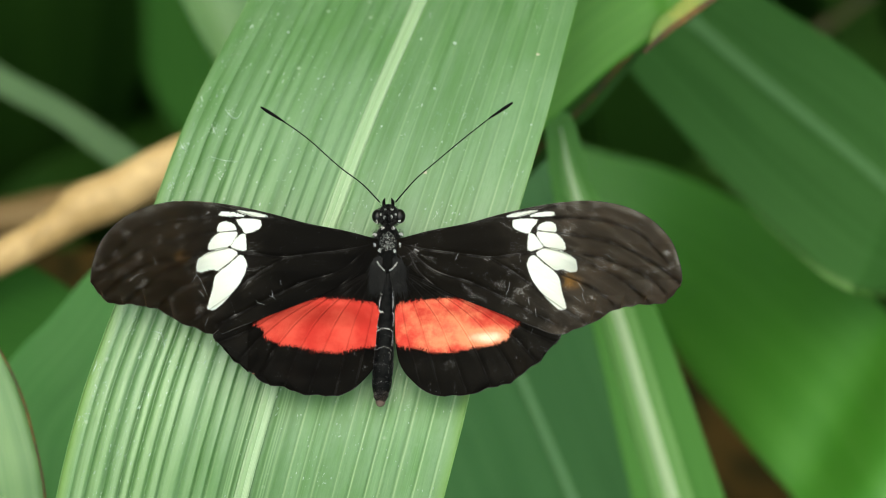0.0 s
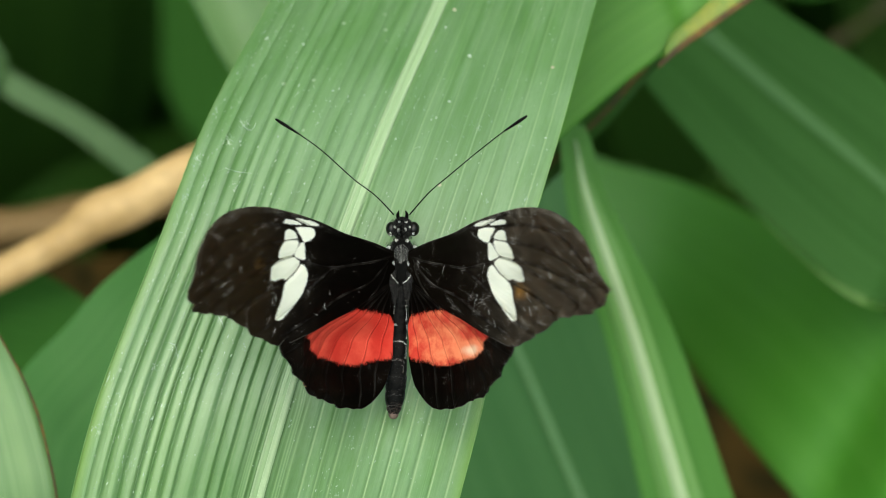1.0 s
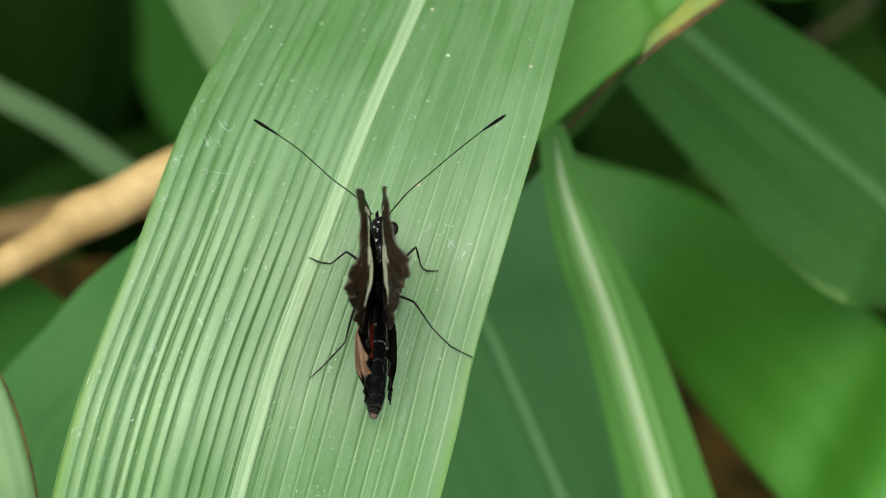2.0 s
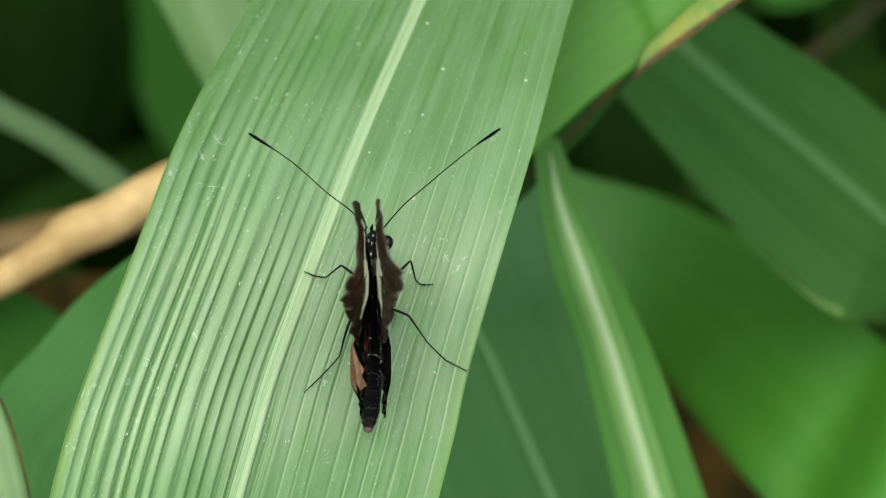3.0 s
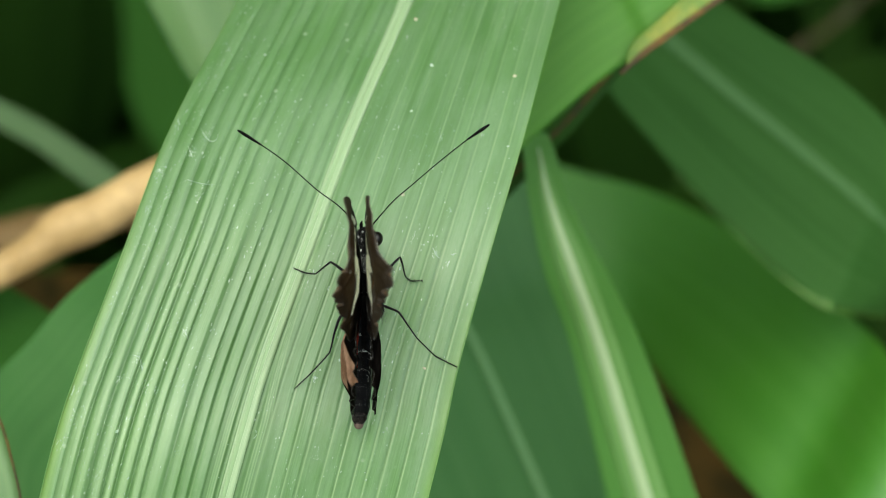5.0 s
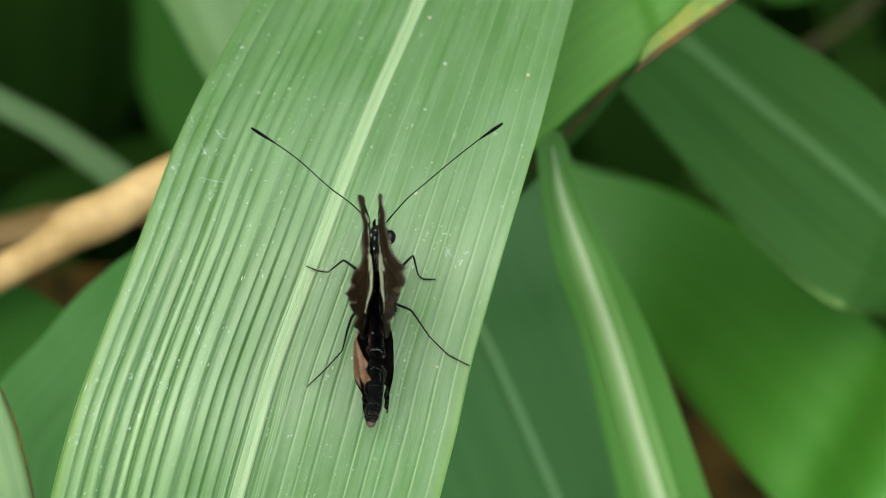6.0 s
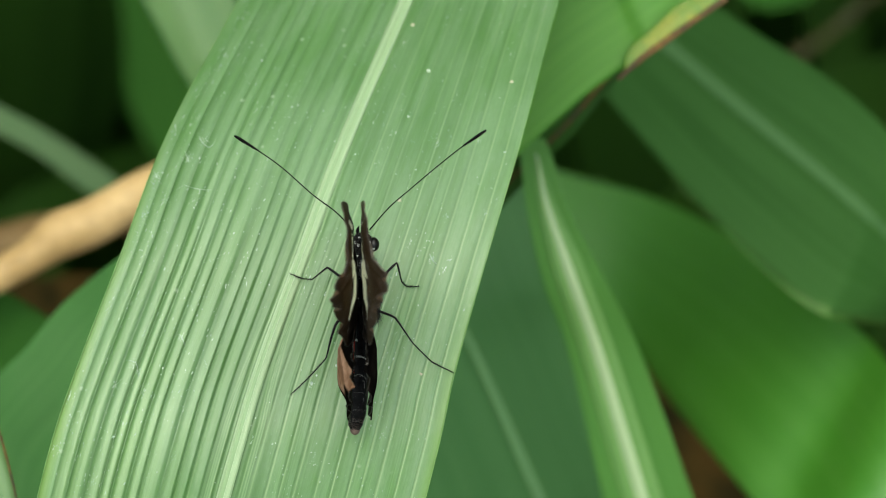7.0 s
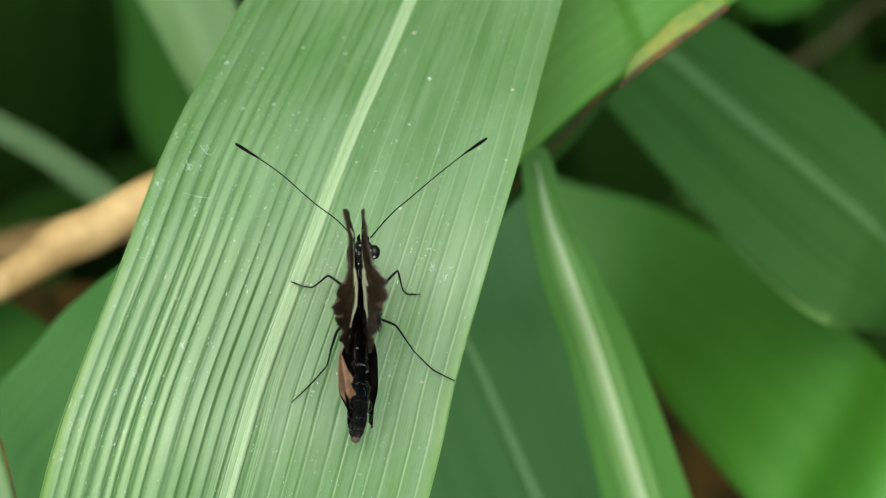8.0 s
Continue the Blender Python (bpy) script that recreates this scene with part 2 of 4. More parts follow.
def leaf(label, rows, material, mid=0.5, fold=0.0, rib=0.0, rib_mat=None, base=-1, nu=30, nv=60, relief=None, stalk=True, foot=(0, 0), start=0.0, end=1.0, lift=0.0003, ribs=None, tone=None, strands=0.0, shoulder=None):
    root = tagged(new("leaf"), label, "leaf", "leaves of the clump")
    rows = [q if len(q) > 5 else (*q, mid) for q in rows]
    blade("blade", rows, material, root, nu, nv, mid, fold, relief, ribs=ribs, tone=tone)
    if rib:
        strip = []
        for t in np.linspace(start, end, 24):
            q = spline(rows, [t])[0]
            mid = q[5] if len(q) > 5 else mid
            a, c = np.array(q[:2]), np.array(q[2:4])
            grow = 0.85 if strands else 0.45 + 0.55 * (t if base == -1 else 1 - t)
            grow *= min(1.0, 0.1 + (t - start) / 0.3) if start else 1.0
            f = rib * grow / max(np.linalg.norm(c - a), 1)
            lo, hi = a + (c - a) * (mid - f), a + (c - a) * (mid + f)
            strip.append((*lo, *hi, q[4]))
        blade("midrib", strip, rib_mat or LEAF_PALE, root, 17, 120, 0.5, 0.0, lambda s, y: lift + 0.00035 * math.sin(math.pi * s) - 0.0002 + strands * 0.00006 * math.sin(s * 30 + 2 * math.sin(s * 9)), 0.0002)
    if rib and shoulder:
        wide = []
        for q in strip:
            a, c = np.array(q[:2]), np.array(q[2:4])
            wide.append((*(a - 0.55 * (c - a)), *(c + 0.55 * (c - a)), q[4]))
        blade("midrib_shoulder", wide, shoulder, root, 9, 90, 0.5, 0.0, lambda s, y: lift - 0.0001 + 0.0001 * math.sin(math.pi * s), 0.0001)
    if stalk:
        q = rows[base]
        p = at((q[0] + q[2]) / 2, (q[1] + q[3]) / 2, q[4])
        q2 = rows[base - 1 if base == -1 else base + 1]
        p2 = at((q2[0] + q2[2]) / 2, (q2[1] + q2[3]) / 2, q2[4])
        d = (p - p2).normalized()
        ground_p = Vector((p.x + d.x * 0.06 + foot[0], p.y + d.y * 0.06 + foot[1], -0.02))
        m1 = p + d * 0.035 - Vector((0, 0, 0.03))
        tube("stalk", [p - d * 0.01, p, m1, m1.lerp(ground_p, 0.5) + Vector((d.x, d.y, 0)) * 0.012, ground_p],
             [0.0018, 0.0022, 0.003, 0.0042, 0.005], STEM, root, 10, 8)
    return root


# ---- ground ----
def ground():
    n = 90
    xs = np.sign(np.linspace(-1, 1, n)) * np.abs(np.linspace(-1, 1, n)) ** 4 * 250
    verts = []
    for y in xs:
        for x in xs:
            near = math.exp(-(x * x + y * y) / 40)
            verts.append((x, y + 0.6, near * 0.035 * noise.noise((x * 6, y * 6, 0)) + near * 0.02 * noise.noise((x * 23, y * 23, 3))))
    tagged(mesh_ob("ground", verts, grid_faces(n, n), SOIL), "dark damp soil under the leaves", "ground", kind="structure")


ground()


# ---- the leaf that the butterfly sits on ----
BANDS = 25                          # bands between the veins, across the leaf


def pleat_phase(s):
    return s + 0.006 * math.sin(s * 31) + 0.003 * math.sin(s * 67 + 1)


def band(s):
    """How far across its band between two fine veins a place lies."""
    return (pleat_phase(s) * BANDS) % 1


def fine_line(s, sharp=0.07):
    return math.exp(-(min(band(s), 1 - band(s)) / sharp) ** 2)


def chance(i, k=0):
    """A fixed number from 0 to 1 for a band."""
    return (math.sin(i * 12.9898 + k * 78.233) * 43758.5453) % 1


def lower(y):
    """0 at the far end of the leaf, 1 at the near end."""
    return min(1, max(0, (y - 60) / 640))


def striae(s, y):
    """Fine white strands beside the midrib, which spread towards the near end."""
    wide = 0.025 + 0.06 * lower(y) ** 2
    d = (s - 0.5) / wide
    if abs(d) > 1:
        return 0.0
    x = d * 7 + 0.6 * math.sin(d * 11)
    return (1 - abs(d)) ** 0.7 * (0.35 + 0.65 * chance(math.floor(x), 3)) * math.exp(-((x % 1 - 0.5) / 0.24) ** 2)


def pleats(s, y):
    """Raised ribs along the leaf: round and coarse on one half with narrow grooves, flat bands with fine ridges between on the other."""
    m = 0.5
    strong = 0.42 + 1.4 * lower(y) ** 1.2
    gutter = 0.00018 * math.exp(-((abs(s - m) - 0.024) / 0.008) ** 2)
    strand = 0.00009 * striae(s, y)
    if s < m:
        x = band(s)
        round_rib = 0.6 * math.sin(math.pi * x) + 0.4 * (1 - math.exp(-(min(x, 1 - x) / 0.15) ** 2))
        facet = 0.75 * (x / 0.78 if x < 0.78 else (1 - x) / 0.22) - 0.45 * fine_line(s, 0.13)
        k = min(1, max(0, (s - 0.12) / 0.2))
        high = 0.85 + 0.3 * chance(math.floor(pleat_phase(s) * BANDS))
        return strand - 0.5 * gutter + 0.00036 * strong * high * (round_rib * (1 - k) + 0.55 * facet * k) * min(1, (m - s) * 9) * min(1, 0.35 + s * 6) + 0.0007 * math.sin(math.pi * s / m) - 0.0009 * max(0, 0.12 - s) / 0.12
    return strand - gutter + (0.00011 * fine_line(s, 0.05) - 0.00008 * fine_line(s + 0.003, 0.09) + 0.00016 * band(s) ** 1.5 * (1 - band(s)) * 4) * min(1, (s - m) * 12) * (0.5 + 0.5 * lower(y)) + 0.0002 * math.sin(math.pi * (s - m) / (1 - m))


def rib_marks(s, y):
    """Pale fine veins between the bands, crowded ones beside the midrib, and highlights painted on the rib crests."""
    crowd = 0.95 * striae(s, y)
    i = round(pleat_phase(s) * BANDS)
    if s > 0.5:
        return min(1, (0.5 + 0.5 * chance(i, 5)) * fine_line(s, 0.045) * min(1, (s - 0.5) * 12) * (0.45 + 0.55 * lower(y)) + crowd)
    # light on the rib crests, put into the colour
    crest = 0.5 * lower(y) ** 1.3 * math.sin(math.pi * band(s)) ** 2 * min(1, max(0.2, (0.45 - s) * 4))
    return min(1, crest + (0.1 + 0.35 * chance(i, 5)) * fine_line(s - 0.004, 0.05) * min(1, max(0, (s - 0.15) * 4)) * lower(y) + crowd)


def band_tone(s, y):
    """Each band has a tone of its own; shade is painted into the furrows between the ribs, the margins are yellower
    (below 0).
    """
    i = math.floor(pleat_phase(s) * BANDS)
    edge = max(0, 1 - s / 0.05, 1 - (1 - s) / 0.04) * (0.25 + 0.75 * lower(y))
    # furrows get a deeper green in place of shade
    furrow_shade = fine_line(s, 0.16) if s < 0.47 else 0.55 * fine_line(s + 0.004, 0.12)
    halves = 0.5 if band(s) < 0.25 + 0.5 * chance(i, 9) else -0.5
    # near end lightened as if it faced the light
    tone = (0.27 if s < 0.5 else 0.34) - 0.35 * max(0, lower(y) - 0.6) + 0.25 * (chance(i, 7) - 0.5) + 0.2 * halves * chance(i, 2) + 0.6 * furrow_shade * (0.38 + 0.58 * lower(y))
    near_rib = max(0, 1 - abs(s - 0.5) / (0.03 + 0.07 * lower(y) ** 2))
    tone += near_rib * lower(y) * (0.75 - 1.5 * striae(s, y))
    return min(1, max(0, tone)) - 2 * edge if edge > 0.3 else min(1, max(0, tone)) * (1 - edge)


SIT = [(1180, -1300, 1190, -1300, 0.15, 0.53), (860, -700, 1200, -700, 0.085, 0.53), (640, -350, 1120, -350, 0.045, 0.53), (440, 0, 1022, 0, 0.019, 0.522),
       (335, 200, 969, 200, 0.0075, 0.508), (258, 400, 910, 400, 0.0008, 0.497), (180, 600, 853, 600, -0.0006, 0.487), (137, 725, 825, 725, -0.002, 0.4835), (98, 882, 785, 882, -0.0085, 0.478),
       (45, 1150, 715, 1150, -0.024, 0.475), (60, 1600, 560, 1600, -0.05, 0.475), (200, 2100, 330, 2100, 0.02, 0.475)]
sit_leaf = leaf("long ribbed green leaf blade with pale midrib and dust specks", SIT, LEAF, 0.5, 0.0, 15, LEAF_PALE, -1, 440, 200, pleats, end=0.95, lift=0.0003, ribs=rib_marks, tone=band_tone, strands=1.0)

MARGIN = plain("leaf margin", (0.12, 0.26, 0.06), (0.18, 0.32, 0.1), 0.45, 200)
for side, d in ((0, -0.00062), (2, 0.0)):
    tube("margin", [at(q[side], q[side + 1], q[4]) + W * d for q in spline(SIT, np.linspace(0.1, 0.92, 40))], [0.00004] * 40, MARGIN, sit_leaf, 6, 4)

# ---- dust on it ----
DUST = plain("white dust", (0.20, 0.30, 0.20), (0.40, 0.48, 0.38), 0.7, 900)
GRIT = plain("tan grit", (0.28, 0.27, 0.17), (0.42, 0.40, 0.28), 0.7, 900)


SIT_FINE = spline(SIT, np.linspace(0, 1, 600))


def sit_row(y):
    return [float(np.interp(y, SIT_FINE[:, 1], SIT_FINE[:, i])) for i in (0, 2, 4, 5)]


def top_of(x, y):
    """A place on the sitting leaf's face by layout units."""
    s0, s1, deep, m = sit_row(y)
    place = (x - s0) / (s1 - s0)
    s = place / m / 2 if place < m else 0.5 + (place - m) / (1 - m) / 2
    return at(x, y, deep - pleats(min(max(s, 0), 1), y) - 0.00003)


def over_leaf(x, y, high):
    """A place so many metres over the sitting leaf's face, seen in the same direction."""
    p = top_of(x, y)
    near = (EYE - p).normalized()
    return p + near * (high / near.dot(W))


def fleck_data(p, rng, r, long=1.0):
    """A low uneven crumb."""
    a = math.radians(69) + rng.uniform(-0.3, 0.3)
    d, e = U * math.cos(a) - V * -math.sin(a), U * math.sin(a) + V * -math.cos(a)
    ring = [p + (d * math.cos(t) * r * long + e * math.sin(t) * r) * rng.uniform(0.6, 1.2) for t in np.linspace(0, 2 * math.pi, 8)[:-1]]
    return ring + [p + W * r * 0.6], [(i, (i + 1) % 7, 7) for i in range(7)]


SMEARS = ((405, 200, 13, 30), (378, 228, 10, 30), (395, 160, 9, 16), (355, 178, 8, 16), (322, 262, 12, 26), (302, 330, 12, 26), (338, 300, 16, 22), (392, 300, 16, 20), (490, 170, 7, 8), (498, 146, 5, 6),
          (280, 592, 9, 14), (291, 607, 7, 18), (255, 630, 11, 20), (296, 642, 11, 22), (316, 650, 8, 12), (366, 547, 8, 14), (160, 652, 12, 24), (246, 720, 6, 14), (235, 580, 13, 22), (300, 540, 10, 14),
          (596, 630, 6, 16), (490, 730, 6, 10), (410, 590, 7, 10), (142, 745, 12, 18), (811, 410, 8, 16), (841, 410, 6, 14), (831, 430, 7, 14), (836, 335, 7, 12), (822, 205, 7, 12), (715, 240, 7, 8),
          (770, 380, 6, 8), (895, 200, 6, 10), (905, 330, 6, 10), (350, 760, 9, 10), (210, 800, 14, 18), (655, 640, 8, 10), (720, 720, 10, 12), (600, 760, 14, 14))


def dust():
    rng = random.Random(11)
    verts, faces = [], []

    def add(x, y, r, long):
        x = max(x, sit_row(y)[0] + 4 + 3 * r)
        v, f = fleck_data(top_of(x, y), rng, r * SPAN, long)
        faces.extend(tuple(len(verts) + q for q in g) for g in f)
        verts.extend(v)

    for _ in range(4200):
        y = rng.uniform(-60, 960)
        s0, s1 = sit_row(y)[:2]
        share = rng.random() ** 1.3
        x = s0 + (s1 - s0) * (0.02 + 0.96 * share)
        clump = noise.noise((x * 0.012, y * 0.008, 2)) + 0.25 * (share < 0.25)
        if clump < rng.uniform(-0.25, 0.45):
            continue
        add(x, y, rng.choice((0.35, 0.4, 0.5, 0.5, 0.6, 0.7, 0.9, 1.2)), rng.choice((1, 1, 1.5, 2.2, 3.5)))
    for x, y, wide, count in SMEARS:
        for _ in range(count):
            k = rng.gauss(0, 0.5)
            add(x + wide * (0.36 * k + rng.gauss(0, 0.35)), y - wide * (k + rng.gauss(0, 0.2)), rng.uniform(0.3, 1.0), rng.choice((1, 1.6, 2.6)))
    tagged(mesh_ob("dust", verts, faces, DUST, sit_leaf), "scattered white dust specks", kind="stuff")
    for x, y, r, mat in ((805, 77, 4.6, DUST), (952, 97, 3.6, GRIT), (619, 147, 2.6, DUST), (769, 158, 2.6, DUST), (753, 306, 3.4, GRIT), (777, -4, 3.4, GRIT), (940, 221, 2.4, DUST),
                         (675, 224, 2.2, DUST), (510, 58, 2.8, DUST), (563, 140, 2.4, DUST), (640, 597, 2.6, DUST), (790, 613, 3.2, GRIT), (596, 628, 3.0, DUST), (246, 722, 3.0, DUST)):
        v, f = fleck_data(top_of(x, y), rng, r * SPAN)
        mesh_ob("speck", v, f, mat, sit_leaf)
    # torn scraps of spider silk
    for line in (((398, 190), (405, 203), (416, 210), (424, 205), (427, 196)), ((268, 587), (280, 588), (287, 594), (290, 612)), ((372, 277), (395, 284), (420, 286)), ((374, 218), (378, 230), (382, 238)),
                 ((286, 604), (292, 609), (288, 620)), ((318, 250), (324, 262), (333, 268)), ((806, 400), (811, 412), (818, 418)), ((362, 540), (368, 548), (372, 560))):
        tube("silk_scrap", [top_of(x, y) + W * 0.00003 for x, y in line], [0.3 * SPAN] + [rng.uniform(0.5, 1.1) * SPAN for _ in line[2:]] + [0.3 * SPAN], DUST, sit_leaf, 5, 4)


dust()

# ---- leaves round it ----
edge_leaf = leaf("bright green leaf with a withered yellow-brown edge", [(860, 320, 800, 100, 0.05), (1060, 140, 950, -110, 0.05), (1165, 62, 1060, -190, 0.05), (1255, 0, 1150, -260, 0.05),
                 (1600, -220, 1500, -500, 0.06), (2500, -800, 2460, -860, 0.1)], GREEN, 0.5, 0.02, 0, foot=(0.1, 0.1))
EDGE_YELLOW = plain("yellowed edge", (0.075, 0.15, 0.006), (0.17, 0.19, 0.008), 0.5, 300, 0.0002)
blade("yellowed_edge", [(1150, 84, 1149, 80, 0.047), (1170, 66, 1162, 40, 0.047), (1222, 26, 1208, 0, 0.047), (1268, -8, 1252, -40, 0.047), (1335, -52, 1322, -72, 0.048)], EDGE_YELLOW, edge_leaf, 6, 30, 0.5, 0.1)
blade("withered_edge", [(1140, 96, 1137, 92, 0.046), (1184, 60, 1179, 53, 0.046), (1225, 31, 1219, 24, 0.046), (1273, -4, 1268, -10, 0.046), (1335, -46, 1331, -54, 0.047)], BROWN_EDGE, edge_leaf, 6, 30, 0.5, 0.1)
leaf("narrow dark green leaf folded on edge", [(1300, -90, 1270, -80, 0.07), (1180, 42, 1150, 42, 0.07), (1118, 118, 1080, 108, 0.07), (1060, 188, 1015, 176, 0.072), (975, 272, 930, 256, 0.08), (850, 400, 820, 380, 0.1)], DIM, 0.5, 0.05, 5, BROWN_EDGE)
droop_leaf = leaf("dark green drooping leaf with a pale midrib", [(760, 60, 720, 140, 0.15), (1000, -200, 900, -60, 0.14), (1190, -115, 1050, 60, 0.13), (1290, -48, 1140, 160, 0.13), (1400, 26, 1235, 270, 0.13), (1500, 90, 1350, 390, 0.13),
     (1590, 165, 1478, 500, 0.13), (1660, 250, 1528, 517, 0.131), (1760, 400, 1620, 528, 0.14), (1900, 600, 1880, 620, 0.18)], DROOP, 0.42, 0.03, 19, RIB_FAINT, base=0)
EDGE_GREEN = plain("pale leaf edge", (0.05, 0.13, 0.012), (0.075, 0.16, 0.02), 0.6, 300)
blade("pale_edge", [(1222, 262, 1235, 273, 0.129), (1345, 383, 1352, 393, 0.129), (1405, 440, 1412, 450, 0.129), (1462, 482, 1478, 503, 0.129), (1520, 506, 1530, 521, 0.13), (1615, 520, 1622, 530, 0.139)], EDGE_GREEN, droop_leaf, 5, 40)
leaf("broad smooth bright green leaf", [(940, 225, 935, 265, 0.20), (1060, 268, 1040, 380, 0.195), (1200, 308, 1140, 540, 0.187), (1400, 410, 1246, 692, 0.168), (1568, 550, 1395, 870, 0.15),
     (1800, 800, 1640, 1150, 0.14), (2600, 1500, 2560, 1560, 0.26)], BRIGHT, 0.5, 0.03, 0)
leaf("narrow green leaf with a wide pale midrib", [(952, 160, 985, 150, 0.073), (964, 225, 1020, 230, 0.073, 0.5), (974, 320, 1046, 320, 0.074, 0.52), (1002, 450, 1112, 450, 0.077, 0.48), (1050, 590, 1182, 600, 0.083, 0.41), (1118, 882, 1282, 882, 0.092, 0.44),
     (1230, 1300, 1420, 1300, 0.105), (1500, 2000, 1560, 2000, 0.154)], SOFT, 0.47, 0.025, 21, WHITE_RIB, lift=0.0003, start=0.14, shoulder=RIB_SIDE)
leaf("green shaded leaf with a faint pale midrib", [(580, 190, 905, 80, 0.115, 0.52), (600, 520, 1000, 390, 0.117, 0.55), (650, 680, 1060, 540, 0.122, 0.585), (760, 960, 1180, 840, 0.133, 0.607), (900, 1400, 1330, 1250, 0.15, 0.67),
     (1300, 2000, 1340, 1990, 0.2, 0.6)], MID, 0.5, 0.03, 10, RIB_DIM)
leaf("grey-green narrow leaf in shade", [(-2400, -900, -2420, -870, 0.24), (-300, -70, -318, -10, 0.21), (0, 116, -10, 162, 0.21), (120, 182, 100, 222, 0.21), (255, 274, 218, 310, 0.21), (420, 400, 400, 430, 0.21)], GREY, 0.5, 0.0, 0, base=0)
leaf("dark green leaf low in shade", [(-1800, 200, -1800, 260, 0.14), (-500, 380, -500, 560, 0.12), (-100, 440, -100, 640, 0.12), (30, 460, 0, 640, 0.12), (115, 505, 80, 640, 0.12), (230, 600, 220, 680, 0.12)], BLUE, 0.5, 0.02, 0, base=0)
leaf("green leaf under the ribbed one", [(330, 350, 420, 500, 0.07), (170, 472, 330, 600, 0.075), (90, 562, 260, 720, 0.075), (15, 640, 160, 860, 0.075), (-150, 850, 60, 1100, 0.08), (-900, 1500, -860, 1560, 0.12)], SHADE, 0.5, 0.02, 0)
rim_leaf = leaf("light green leaf with a thin reddish rim", [(-120, 480, -60, 520, 0.02), (-250, 640, 8, 635, 0.022), (-280, 760, 55, 760, 0.022), (-250, 882, 80, 882, 0.022), (-200, 1100, 90, 1100, 0.025), (0, 1900, 60, 1900, 0.08)], LIGHT, 0.4, 0.03, 0)
tube("rim", [at(-58, 521, 0.0195), at(8, 635, 0.0195), at(36, 695, 0.0195), at(56, 760, 0.0195), at(80, 882, 0.0195), at(90, 1100, 0.023)], [0.0001, 0.00013, 0.00014, 0.00014, 0.00014, 0.0001], BROWN_EDGE, rim_leaf, 8, 6)
leaf("pale green leaf strip behind the ribbed leaf", [(200, -350, 300, -400, 0.16), (250, -150, 400, -200, 0.16), (325, 0, 470, -20, 0.16), (388, 112, 500, 90, 0.16), (520, 300, 560, 260, 0.16)], LIGHT, 0.35, 0.18, 0)
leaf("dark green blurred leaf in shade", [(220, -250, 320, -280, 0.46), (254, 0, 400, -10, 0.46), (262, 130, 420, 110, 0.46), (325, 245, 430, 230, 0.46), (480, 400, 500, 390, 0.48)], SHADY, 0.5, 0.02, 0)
leaf("pale leaf tip far behind", [(1250, -160, 1330, -220, 0.3), (1330, -70, 1440, -140, 0.3), (1390, -25, 1480, -90, 0.3), (1470, -40, 1500, -70, 0.3)], BLUE, 0.5, 0.02, 0, base=0)


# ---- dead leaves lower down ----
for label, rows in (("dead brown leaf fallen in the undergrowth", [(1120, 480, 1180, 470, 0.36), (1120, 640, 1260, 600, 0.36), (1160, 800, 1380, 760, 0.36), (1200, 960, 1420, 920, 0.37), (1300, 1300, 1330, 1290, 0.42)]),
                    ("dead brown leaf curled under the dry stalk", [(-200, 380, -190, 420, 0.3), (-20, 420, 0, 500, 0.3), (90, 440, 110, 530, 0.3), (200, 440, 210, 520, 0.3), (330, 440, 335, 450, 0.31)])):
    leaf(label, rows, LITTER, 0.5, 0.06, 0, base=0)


# ---- dry stalks ----
def dry_stalk(label, pts, radii, deep, node=None, mat=STRAW):
    """A dead rolled stalk with a joint and a loose sheath."""
    root = tagged(new("dry_stalk"), label, "stalk", "dry stalks")
    line = [at(x, y, d) for (x, y), d in zip(pts, deep)]
    tube("culm", line, radii, mat, root, 14, 8)
    if node:
        i, f = node
        p, q = line[i], line[i + 1]
        d = (q - p)
        c = p + d * f
        r = radii[i]
        tube("joint", [c - d * 0.12, c - d * 0.03, c + d * 0.05, c + d * 0.14], [r * 0.95, r * 1.14, r * 1.12, r * 0.95], mat, root, 14, 4)
        tube("sheath", [c + d * 0.1 + W * r * 0.35, c + d * 0.6 + W * r * 0.4, c + d * 1.3 + W * r * 0.3], [r * 0.85, r * 0.8, r * 0.3], mat, root, 12, 5)
    return root


dry_stalk("dry tan rolled leaf stalk beneath the leaves", [(-1500, 2300), (-800, 1150), (-350, 640), (0, 457), (70, 420), (115, 392), (150, 366), (210, 342), (300, 288), (430, 225)], [0.005, 0.0042, 0.0034, 0.0027, 0.0027, 0.0030, 0.0037, 0.0036, 0.0032, 0.0028],
          [0.72, 0.2, 0.12, 0.11, 0.11, 0.11, 0.11, 0.11, 0.11, 0.12], (5, 0.7))
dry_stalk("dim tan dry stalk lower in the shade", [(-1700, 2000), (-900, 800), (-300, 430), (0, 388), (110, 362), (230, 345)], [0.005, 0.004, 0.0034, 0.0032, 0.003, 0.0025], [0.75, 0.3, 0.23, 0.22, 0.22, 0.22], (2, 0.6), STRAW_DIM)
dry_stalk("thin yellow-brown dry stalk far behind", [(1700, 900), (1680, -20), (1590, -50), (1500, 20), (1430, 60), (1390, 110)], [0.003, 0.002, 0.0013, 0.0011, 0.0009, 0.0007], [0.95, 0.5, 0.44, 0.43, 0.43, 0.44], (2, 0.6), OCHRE)


